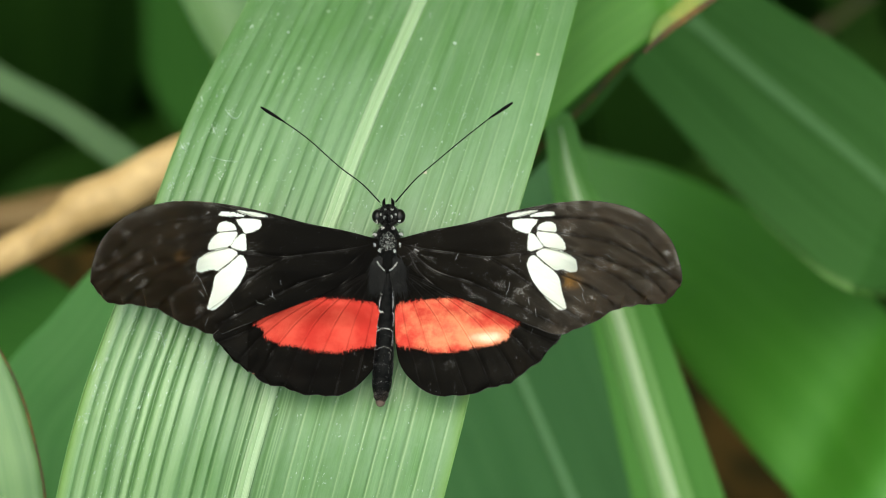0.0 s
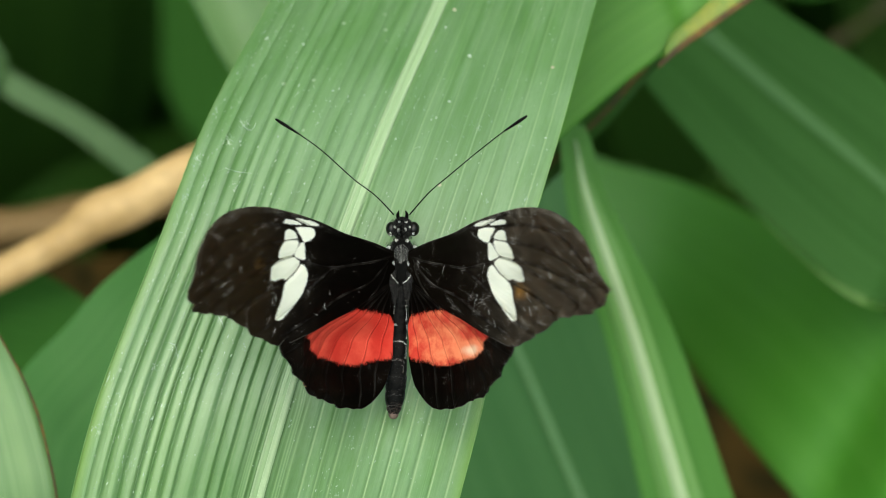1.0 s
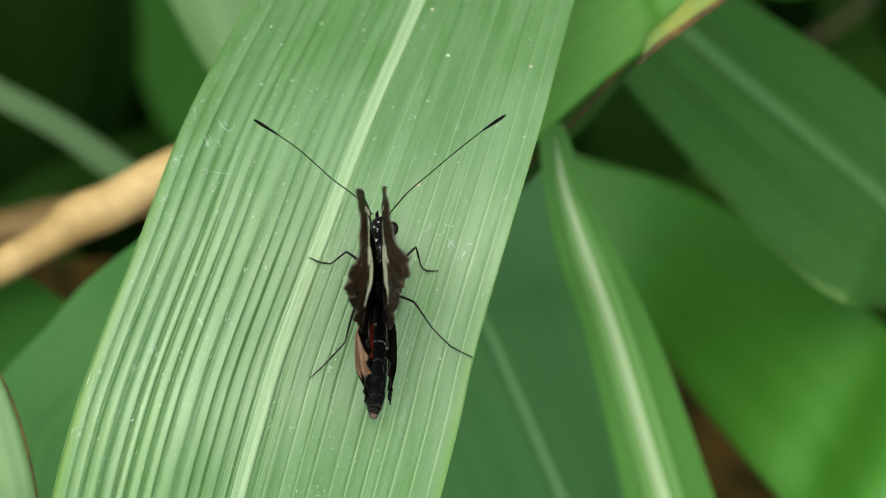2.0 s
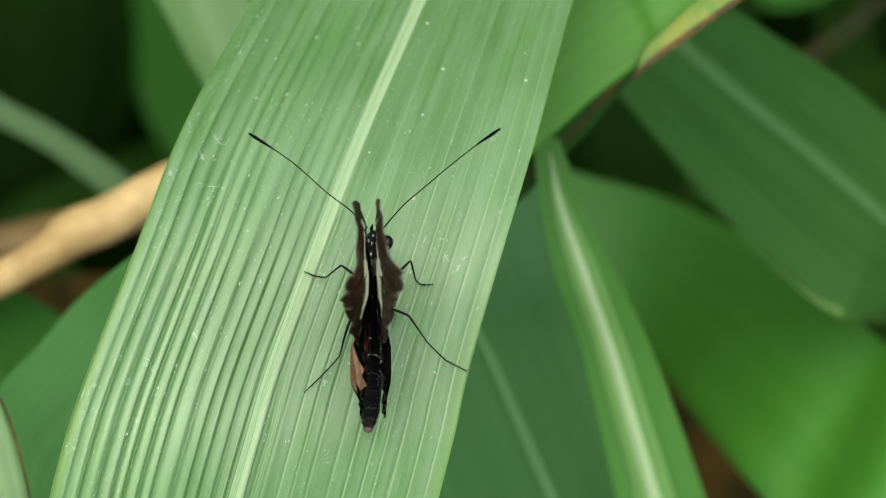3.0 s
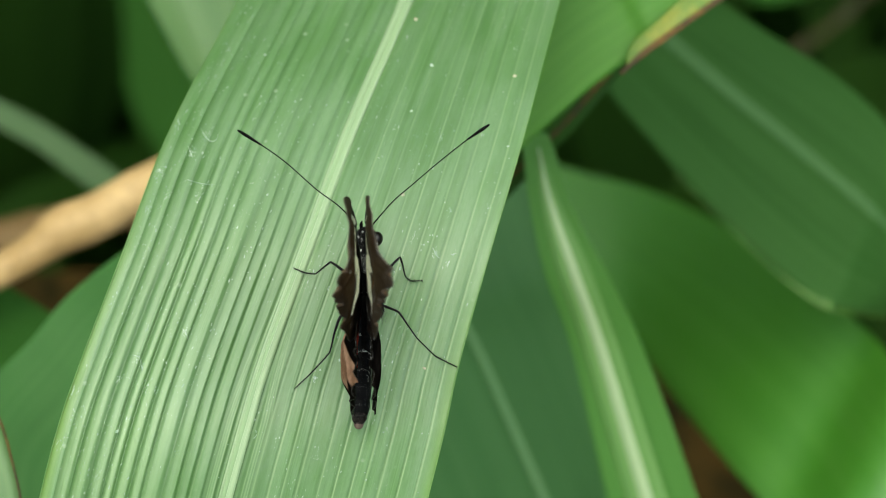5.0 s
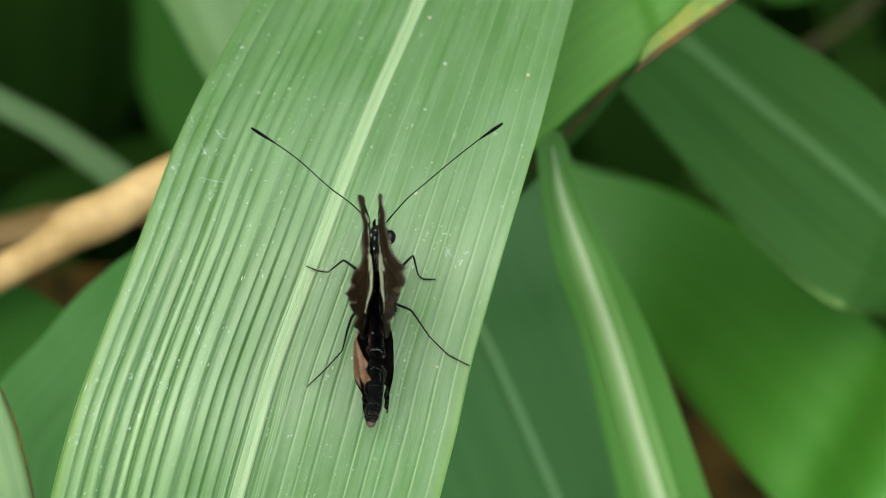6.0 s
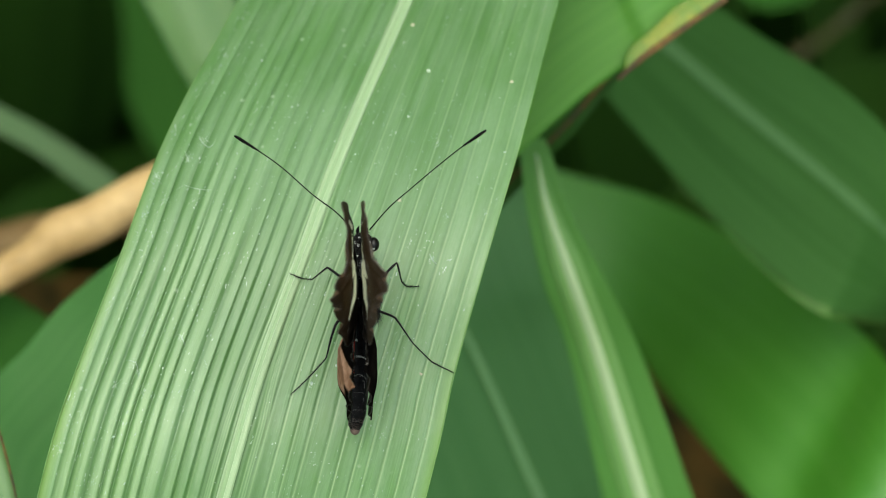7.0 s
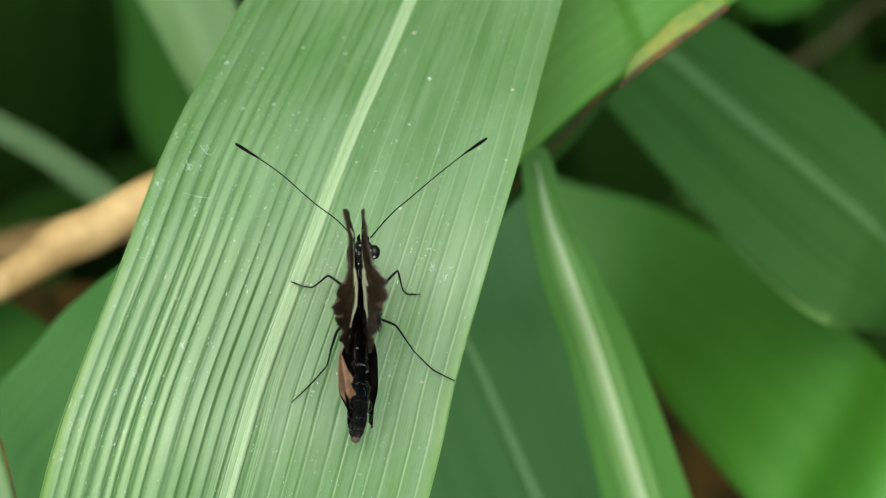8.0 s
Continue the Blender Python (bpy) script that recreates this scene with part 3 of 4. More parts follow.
# ---- undergrowth ----
def blades(name, label, category, material, count, seed, place):
    """Many broad grass blades in one mesh; place(rng) gives foot, bend, crest and tip."""
    rng = random.Random(seed)
    verts, faces, uvs = [], [], []
    for _ in range(count):
        pts, wide = place(rng)
        line = spline(pts, np.linspace(0, 1, 16))
        run = Vector((pts[-1] - pts[0]).xy).normalized() if (pts[-1] - pts[0]).xy.length > 0.01 else Vector((1, 0))
        side = Vector((-run.y, run.x, 0.15)).normalized()
        base = len(verts)
        for i, q in enumerate(line):
            w = wide * math.sin(math.pi * min(1, 0.1 + 0.9 * i / 15)) ** 0.7
            for j in (-1, 0, 1):
                verts.append(Vector(q) + side * w * j + Vector((0, 0, 0.25 * w * abs(j))))
                uvs.append((0.5 + j * 0.5, i * 0.03))
        faces += [tuple(base + v for v in f) for f in grid_faces(16, 3)]
    ob = mesh_ob(name, verts, faces, material)
    set_uv(ob, uvs)
    tagged(ob, label, category, kind="stuff")


def low(rng):
    p = at(rng.uniform(-700, 2200), rng.uniform(-700, 1300), rng.uniform(0.5, 0.75))
    p.z = max(p.z, 0.12)
    foot = Vector((p.x + rng.uniform(-0.1, 0.1), p.y + rng.uniform(-0.1, 0.1), -0.01))
    a = rng.uniform(0, 2 * math.pi)
    return [foot, foot.lerp(p, 0.6), p, p + Vector((math.cos(a), math.sin(a), -0.35)) * rng.uniform(0.1, 0.2)], rng.uniform(0.01, 0.024)


def high(rng):
    x = rng.uniform(-0.95, 0.95)
    foot = Vector((x, rng.uniform(1.05, 1.6), -0.02)) if rng.random() < 0.7 or abs(x) < 0.5 else Vector((x, rng.uniform(0.2, 1.2), -0.02))
    crest = Vector((x * rng.uniform(0.6, 1.0), foot.y - rng.uniform(0.1, 0.5), rng.uniform(1.15, 1.7)))
    tip = Vector((crest.x * rng.uniform(0.3, 1.0), rng.uniform(0.38, 0.9), rng.uniform(1.1, 1.35)))
    return [foot, foot.lerp(crest, 0.55) + Vector((0, 0.08, 0)), crest, tip], rng.uniform(0.025, 0.045)


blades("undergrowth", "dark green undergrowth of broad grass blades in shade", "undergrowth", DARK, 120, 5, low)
# out of view; added only to keep daylight off what lies behind
blades("thicket", "unseen tall green blades added to shade the ground behind", "thicket", BLUE, 560, 8, high)

# ---- butterfly ----
FLY = Matrix.Translation(at(686, 440, -0.0055)) @ BASIS
PX = SPAN * (DIST - 0.0055) / DIST
fly = tagged(new("butterfly"), "black butterfly with white and red wing bands on a leaf", "butterfly")
fly.matrix_basis = FLY
TO_FLY = FLY.inverted()


def loc(x, y, z=0.0):
    """Butterfly space from layout units; z in metres over the wings' plane."""
    return Vector(((x - 686) * PX, (440 - y) * PX, z))


def mapped_turn(n, k, vector, angle):
    m = n.new("ShaderNodeMapping")
    m.inputs["Rotation"].default_value = (0, 0, angle)
    k.new(vector, m.inputs["Vector"])
    return m.outputs[0]


def wing_material(name, glossy=0.42, faded=0.0, hind=False, dusty=0.0):
    m, n, k, b = shader(name, glossy)
    worn_in = 0.2 if hind else 0.55
    tex = n.new("ShaderNodeTexCoord").outputs["Object"]

    def attr(key):
        a = n.new("ShaderNodeAttribute")
        a.attribute_name = key
        return a.outputs["Fac"]

    def math_node(op, a, c):
        q = n.new("ShaderNodeMath")
        q.operation = op
        for sock, v in ((q.inputs[0], a), (q.inputs[1], c)):
            if isinstance(v, (int, float)):
                sock.default_value = v
            else:
                k.new(v, sock)
        return q.outputs[0]

    def vec(key):
        a = n.new("ShaderNodeAttribute")
        a.attribute_name = key
        return a.outputs["Vector"]

    span = vec("span")
    along = mapped_turn(n, k, span, -1.15 if hind else -0.55)
    fuzz = noise_node(n, k, tex, 12000, 2, 0.7).outputs[0]
    fuzz_wide = noise_node(n, k, mapped(n, k, tex, (7000, 1800, 1800)), 1.0, 3, 0.75).outputs[0]
    blotch = noise_node(n, k, tex, 260, 5, 0.65).outputs[0]
    fine = noise_node(n, k, tex, 3600, 3, 0.7).outputs[0]
    patchy = noise_node(n, k, tex, 620, 3, 0.6).outputs[0]
    stripes = noise_node(n, k, mapped(n, k, along, (0.010, 0.075, 0.05)), 1.0, 3, 0.6).outputs[0]
    dashes = noise_node(n, k, mapped(n, k, along, (0.07, 0.42, 0.3)), 1.0, 2, 0.7).outputs[0]
    dots = noise_node(n, k, mapped(n, k, span, (0.55, 0.55, 0.55)), 1.0, 1, 0.6).outputs[0]
    if hind:
        stripes = math_node("ADD", math_node("MULTIPLY", stripes, 0.5), 0.22)
    far = math_node("ADD", attr("outer"), math_node("MULTIPLY", math_node("SUBTRACT", blotch, 0.5), 0.5))
    # ground colour: black at the root, worn brown-grey with painted sheen towards the margin
    # stays dark near the veins, a painted shade in the wing's folds
    between = ramp_out(n, k, math_node("ADD", attr("vein"), math_node("MULTIPLY", math_node("SUBTRACT", fine, 0.5), 0.25)), 0.06, 0.6)
    base = mixed(n, k, math_node("MULTIPLY", ramp_out(n, k, far, 0.25, 0.85), between), tuple(x * (1 + 45 * dusty) for x in (0.0009, 0.0007, 0.0005)), tuple(x * worn_in * (0.55 + 38 * dusty) for x in (0.021, 0.0180, 0.0140)))
    base = mixed(n, k, math_node("MULTIPLY", ramp_out(n, k, stripes, 0.42, 0.66, 0.75), math_node("MULTIPLY", between, ramp_out(n, k, far, 0.35, 0.75))), base, tuple(x * worn_in * (0.55 + 38 * dusty) for x in (0.044, 0.037, 0.028)))
    base = mixed(n, k, math_node("MULTIPLY", ramp_out(n, k, blotch, 0.5, 0.72, 0.7), ramp_out(n, k, attr("outer"), 0.35, 0.6)), base, tuple(x * worn_in * (0.6 + 34 * dusty) for x in (0.036, 0.026, 0.018)))
    base = mixed(n, k, math_node("MULTIPLY", ramp_out(n, k, attr("ochre"), 0.15, 1.0), ramp_out(n, k, patchy, 0.3, 0.6)), base, (0.13, 0.066, 0.016))
    base = mixed(n, k, ramp_out(n, k, fine, 0.5, 0.85, 0.45), base, (0.0055, 0.004, 0.0028))
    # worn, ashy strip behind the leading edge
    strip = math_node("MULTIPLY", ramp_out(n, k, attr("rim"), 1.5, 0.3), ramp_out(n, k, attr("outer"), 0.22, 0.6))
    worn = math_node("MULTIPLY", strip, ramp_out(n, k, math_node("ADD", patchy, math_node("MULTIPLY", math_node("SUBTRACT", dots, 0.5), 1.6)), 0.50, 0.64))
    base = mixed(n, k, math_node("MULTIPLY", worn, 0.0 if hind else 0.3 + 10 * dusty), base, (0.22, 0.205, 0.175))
    # pale lost-scale flecks in rows between the veins, and dust
    thick = math_node("ADD", math_node("MULTIPLY", math_node("SUBTRACT", stripes, 0.5), 0.5), math_node("MULTIPLY", math_node("SUBTRACT", patchy, 0.5), 0.75))
    thick = math_node("ADD", thick, math_node("ADD", math_node("MULTIPLY", attr("outer"), 0.06), dusty))
    fleck = ramp_out(n, k, math_node("ADD", dots, thick), 0.80, 0.83)
    dash = ramp_out(n, k, math_node("ADD", dashes, thick), 0.82, 0.86, 0.55)
    base = mixed(n, k, math_node("MULTIPLY", math_node("MAXIMUM", fleck, dash), 0.6), base, (0.42, 0.40, 0.37))
    # pale lines along the veins: dust, and highlights given as colour
    pale_vein = math_node("MULTIPLY", ramp_out(n, k, attr("vein"), 0.26, 0.12), ramp_out(n, k, math_node("ADD", patchy, math_node("MULTIPLY", math_node("SUBTRACT", dots, 0.5), 0.8)), 0.46, 0.62))
    base = mixed(n, k, math_node("MULTIPLY", math_node("MULTIPLY", pale_vein, ramp_out(n, k, attr("outer"), 0.02, 0.15)), 0.1 if hind else 0.25 + 8 * dusty), base, (0.13, 0.12, 0.11))
    # bands
    red = math_node("ADD", attr("red"), math_node("ADD", math_node("MULTIPLY", math_node("SUBTRACT", fuzz_wide, 0.5), 2.4), math_node("MULTIPLY", math_node("SUBTRACT", fuzz, 0.5), 1.6)))
    redtone = mixed(n, k, ramp_out(n, k, blotch, 0.35, 0.7), (0.38, 0.026, 0.019), (0.50, 0.062, 0.040))
    redtone = mixed(n, k, ramp_out(n, k, stripes, 0.5, 0.72, 0.55), redtone, (0.30, 0.022, 0.014))
    # faded red, and a pale shine painted over part of the band
    if faded:
        fade_shine = math_node("ADD", math_node("MULTIPLY", attr("fade_shine"), 0.9), math_node("MULTIPLY", math_node("SUBTRACT", patchy, 0.5), 0.7))
        redtone = mixed(n, k, ramp_out(n, k, fade_shine, 0.0, 0.4), redtone, (0.70, 0.20, 0.10))
        redtone = mixed(n, k, ramp_out(n, k, fade_shine, 0.45, 1.1), redtone, (0.80, 0.54, 0.38))
    base = mixed(n, k, ramp_out(n, k, red, -0.1, 0.1), base, redtone)
    white = math_node("ADD", attr("white"), math_node("MULTIPLY", math_node("ADD", math_node("SUBTRACT", fuzz, 0.5), math_node("MULTIPLY", math_node("SUBTRACT", fine, 0.5), 0.5)), 0.9))
    whitetone = mixed(n, k, ramp_out(n, k, fine, 0.35, 0.8), (0.86, 0.88, 0.83), (0.80, 0.83, 0.77))
    base = mixed(n, k, ramp_out(n, k, white, -0.08, 0.0), base, whitetone)
    # veins
    vein = ramp_out(n, k, attr("vein"), 0.13, 0.05)
    dark_vein = math_node("MULTIPLY", vein, math_node("SUBTRACT", 1.0, ramp_out(n, k, red, -0.5, 1.0, 0.84 if faded else 0.78)))
    base = mixed(n, k, math_node("MULTIPLY", dark_vein, 0.8), base, (0.0035, 0.0028, 0.0025))
    k.new(base, b.inputs["Base Color"])
    nrm = bump(n, k, ramp_out(n, k, attr("vein"), 0.24, 0.0), 0.6, 0.00016)
    nrm = bump(n, k, math_node("MULTIPLY", stripes, ramp_out(n, k, attr("outer"), 0.3, 0.7)), 0.5, 0.0005, nrm)
    k.new(bump(n, k, fine, 0.35, 0.00008, nrm), b.inputs["Normal"])
    b.inputs["Specular IOR Level"].default_value = 0.018
    let_through(n, k, b, ramp_out(n, k, white, -0.08, 0.0), ramp_out(n, k, red, -0.1, 0.1), 0.0 if hind else 0.3)
    return m


def let_through(n, k, b, white, red, thin=0.0, clear=0.44):
    """Daylight shows through the thin wing: most where it is white, and where the outer part has lost its scales."""
    tr = n.new("ShaderNodeBsdfTranslucent")
    k.new(mixed(n, k, white, mixed(n, k, red, (0.55, 0.40, 0.24), (0.95, 0.07, 0.03)), (1.0, 0.97, 0.80)), tr.inputs["Color"])
    outer = n.new("ShaderNodeAttribute")
    outer.attribute_name = "outer"
    share = ramp_out(n, k, outer.outputs["Fac"], 0.48, 0.7, thin)
    for value, amount in ((white, clear), (red, 0.08)):
        some = n.new("ShaderNodeMath")
        some.operation = "MULTIPLY_ADD"
        k.new(value, some.inputs[0])
        some.inputs[1].default_value = amount
        k.new(share, some.inputs[2])
        share = some.outputs[0]
    least = n.new("ShaderNodeMath")
    least.operation = "ADD"
    k.new(share, least.inputs[0])
    least.inputs[1].default_value = 0.03
    mix = n.new("ShaderNodeMixShader")
    k.new(least.outputs[0], mix.inputs[0])
    k.new(b.outputs[0], mix.inputs[1]), k.new(tr.outputs[0], mix.inputs[2])
    k.new(mix.outputs[0], n["Material Output"].inputs["Surface"])


def under_material(name, dark, light, low=None):
    m, n, k, b = shader(name, 0.5)
    b.inputs["Specular IOR Level"].default_value = 0.0
    tex = n.new("ShaderNodeTexCoord").outputs["Object"]

    def attr(key):
        a = n.new("ShaderNodeAttribute")
        a.attribute_name = key
        return a.outputs["Fac"]

    white = ramp_out(n, k, attr("white"), -0.12, 0.05)
    c = mixed(n, k, ramp_out(n, k, noise_node(n, k, tex, 420, 4).outputs[0], 0.35, 0.7), dark, light)
    c = mixed(n, k, ramp_out(n, k, noise_node(n, k, tex, 2600, 3).outputs[0], 0.45, 0.8, 0.5), c, tuple(0.5 * x for x in dark))
    c = mixed(n, k, ramp_out(n, k, attr("vein"), 0.16, 0.06, 0.6), c, tuple(0.35 * x for x in dark))
    if low:
        c = mixed(n, k, ramp_out(n, k, attr("low"), 0.3, 0.6), c, low)
    k.new(mixed(n, k, white, c, (0.86, 0.82, 0.55)), b.inputs["Base Color"])
    none = n.new("ShaderNodeValue")
    none.outputs[0].default_value = 0.0
    let_through(n, k, b, white, none.outputs[0], 0.0 if low else 0.3, 0.75)
    return m


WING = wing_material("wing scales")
# right forewing: outer colour raised to stand in for reflected sky
WING_DUSTY_SHEEN = wing_material("dusty wing scales with painted sheen", 0.42, dusty=0.04)
WING_HIND = wing_material("hindwing scales", 0.42, 0.0, True, 0.0)
WING_PALE_SHINE = wing_material("worn wing scales with painted shine", 0.38, 0.55, True, 0.005)
UNDER = under_material("wing underside", (0.055, 0.034, 0.021), (0.11, 0.068, 0.042))
# right hindwing's underside: its shade is put into a near-black colour
UNDER_SHADED = under_material("wing underside darkened for shade", (0.003, 0.0025, 0.002), (0.009, 0.007, 0.006), (0.002, 0.0018, 0.0016))
UNDER_HIND = under_material("pale wing underside", (0.16, 0.085, 0.05), (0.32, 0.19, 0.125), (0.002, 0.0018, 0.0016))
FRINGE = plain("wing fringe", (0.006, 0.005, 0.004), (0.045, 0.038, 0.030), 0.7, 2600)
CHITIN = plain("black chitin", (0.0012, 0.0012, 0.0012), (0.006, 0.0058, 0.0058), 0.4, 1500, 0.00006)
CHITIN.node_tree.nodes["Principled BSDF"].inputs["Specular IOR Level"].default_value = 0.035
FUR = plain("black fur", (0.0008, 0.0007, 0.0007), (0.003, 0.0027, 0.0025), 0.6, 1500, 0.0002)
FUR.node_tree.nodes["Principled BSDF"].inputs["Specular IOR Level"].default_value = 0.06
HAIR = plain("brown-black hair", (0.0014, 0.0011, 0.0008), (0.006, 0.0044, 0.0032), 0.7, 3000)
PALE = plain("white scales", (0.3, 0.3, 0.28), (0.65, 0.65, 0.6), 0.6, 4000, 0.00004)
ASH = plain("ashy scales", (0.045, 0.043, 0.04), (0.22, 0.215, 0.205), 0.6, 5200, 0.00008)
TIP = plain("brown tail tip", (0.022, 0.014, 0.011), (0.10, 0.062, 0.048), 0.7, 900, 0.0001)
LEG = plain("shiny black chitin", (0.001, 0.001, 0.001), (0.006, 0.0055, 0.005), 0.3, 2500, 0.00004)
LEG.node_tree.nodes["Principled BSDF"].inputs["Specular IOR Level"].default_value = 0.12
EYE_MAT = plain("compound eye", (0.0015, 0.0012, 0.0011), (0.005, 0.0036, 0.003), 0.3, 500)
EYE_MAT.node_tree.nodes["Principled BSDF"].inputs["Specular IOR Level"].default_value = 0.25


def poly_distance(p, poly):
    """Signed distance of points to a closed outline, positive inside."""
    poly = np.array(poly, float)
    best = np.full(len(p), 1e9)
    inside = np.zeros(len(p), bool)
    for a, b in zip(poly, np.roll(poly, -1, 0)):
        d = b - a
        t = np.clip(((p - a) @ d) / (d @ d), 0, 1)
        best = np.minimum(best, np.linalg.norm(p - a - t[:, None] * d, axis=1))
        cross = (a[1] > p[:, 1]) != (b[1] > p[:, 1])
        with np.errstate(divide="ignore", invalid="ignore"):
            inside ^= cross & (p[:, 0] < a[0] + (p[:, 1] - a[1]) / (b[1] - a[1]) * d[0])
    return np.where(inside, best, -best)


def softened(poly):
    """The outline with its corners cut."""
    out = []
    for a, b in zip(poly, poly[1:] + poly[:1]):
        out += [(a[0] * 0.8 + b[0] * 0.2, a[1] * 0.8 + b[1] * 0.2), (a[0] * 0.2 + b[0] * 0.8, a[1] * 0.2 + b[1] * 0.8)]
    return out


def line_distance(p, line):
    best = np.full(len(p), 1e9)
    line = spline(line, np.linspace(0, 1, 16))
    for a, b in zip(line[:-1], line[1:]):
        d = b - a
        t = np.clip(((p - a) @ d) / (d @ d), 0, 1)
        best = np.minimum(best, np.linalg.norm(p - a - t[:, None] * d, axis=1))
    return best


FORE = [(703, 424, 703, 455), (760, 409, 745, 490), (830, 395, 800, 521), (898, 377, 870, 549), (960, 364, 935, 574), (1030, 356, 990, 592),
        (1085, 361, 1035, 576), (1130, 376, 1085, 551), (1165, 400, 1120, 540), (1190, 432, 1160, 539), (1203, 470, 1190, 523), (1206, 493, 1206, 497)]
HIND = [(699, 460, 699, 545), (720, 464, 700, 600), (760, 475, 706, 640), (810, 492, 724, 669), (860, 513, 757, 695), (905, 535, 800, 702),
        (945, 558, 850, 692), (975, 578, 895, 679), (990, 590, 935, 655), (992, 596, 968, 622), (990, 600, 988, 602)]
PATCHES = [[(894, 384), (911, 378), (938, 374), (952, 373), (948, 376), (917, 385)],
           [(935, 383), (953, 377), (979, 375), (983, 382), (955, 384)],
           [(909, 388), (952, 388), (949, 396), (941, 405), (937, 414), (924, 411), (908, 403)],
           [(951, 406), (957, 396), (972, 392), (983, 397), (986, 411), (975, 411), (958, 408)],
           [(949, 410), (965, 411), (986, 414), (998, 427), (1002, 443), (982, 443), (965, 437), (956, 427)],
           [(936, 413), (946, 416), (957, 429), (962, 438), (953, 441), (937, 445), (934, 439)],
           [(947, 449), (962, 439), (982, 442), (1007, 450), (1020, 461), (1022, 480), (1011, 482), (994, 476), (983, 480), (965, 465)],
           [(945, 451), (962, 466), (982, 481), (990, 493), (993, 513), (998, 530), (1003, 547), (990, 549), (972, 533), (948, 505), (937, 484), (933, 469), (937, 456)]]
RED = [(697, 538), (755, 531), (805, 528), (840, 534), (880, 548), (921, 573), (905, 582), (900, 598), (880, 609), (840, 615), (800, 624), (770, 625), (740, 617), (697, 613)]
FORE_VEINS = [[(708, 430), (722, 435), (767, 444), (817, 450), (867, 456), (903, 452), (947, 446), (963, 437)], [(962, 439), (1002, 449), (1060, 474), (1110, 503), (1152, 541)],
              [(867, 456), (923, 492), (980, 535), (1042, 577)], [(947, 450), (983, 479), (1052, 512), (1098, 549)], [(722, 440), (757, 472), (790, 488), (830, 499), (890, 527), (985, 575)],
              [(706, 428), (790, 403), (857, 391), (897, 386), (980, 385), (1050, 388), (1104, 401), (1140, 420), (1185, 470)], [(962, 437), (1002, 444), (1080, 462), (1144, 490), (1188, 530)],
              [(955, 410), (985, 412), (1090, 432), (1165, 472), (1204, 502)], [(725, 450), (740, 480), (775, 512)], [(917, 384), (950, 374), (990, 364)]]
HIND_VEINS = [[(705, 478), (712, 540), (722, 600), (742, 680)], [(705, 478), (735, 545), (755, 610), (778, 697)], [(705, 478), (765, 550), (795, 615), (825, 695)],
              [(705, 478), (790, 545), (835, 610), (868, 686)], [(705, 478), (810, 540), (870, 600), (912, 670)], [(705, 478), (840, 545), (905, 595), (948, 640)], [(705, 478), (860, 545), (930, 585), (985, 608)]]
HINGE_X, HINGE_Y = 698, 440


def smooth_step(t):
    t = min(1, max(0, t))
    return t * t * (3 - 2 * t)


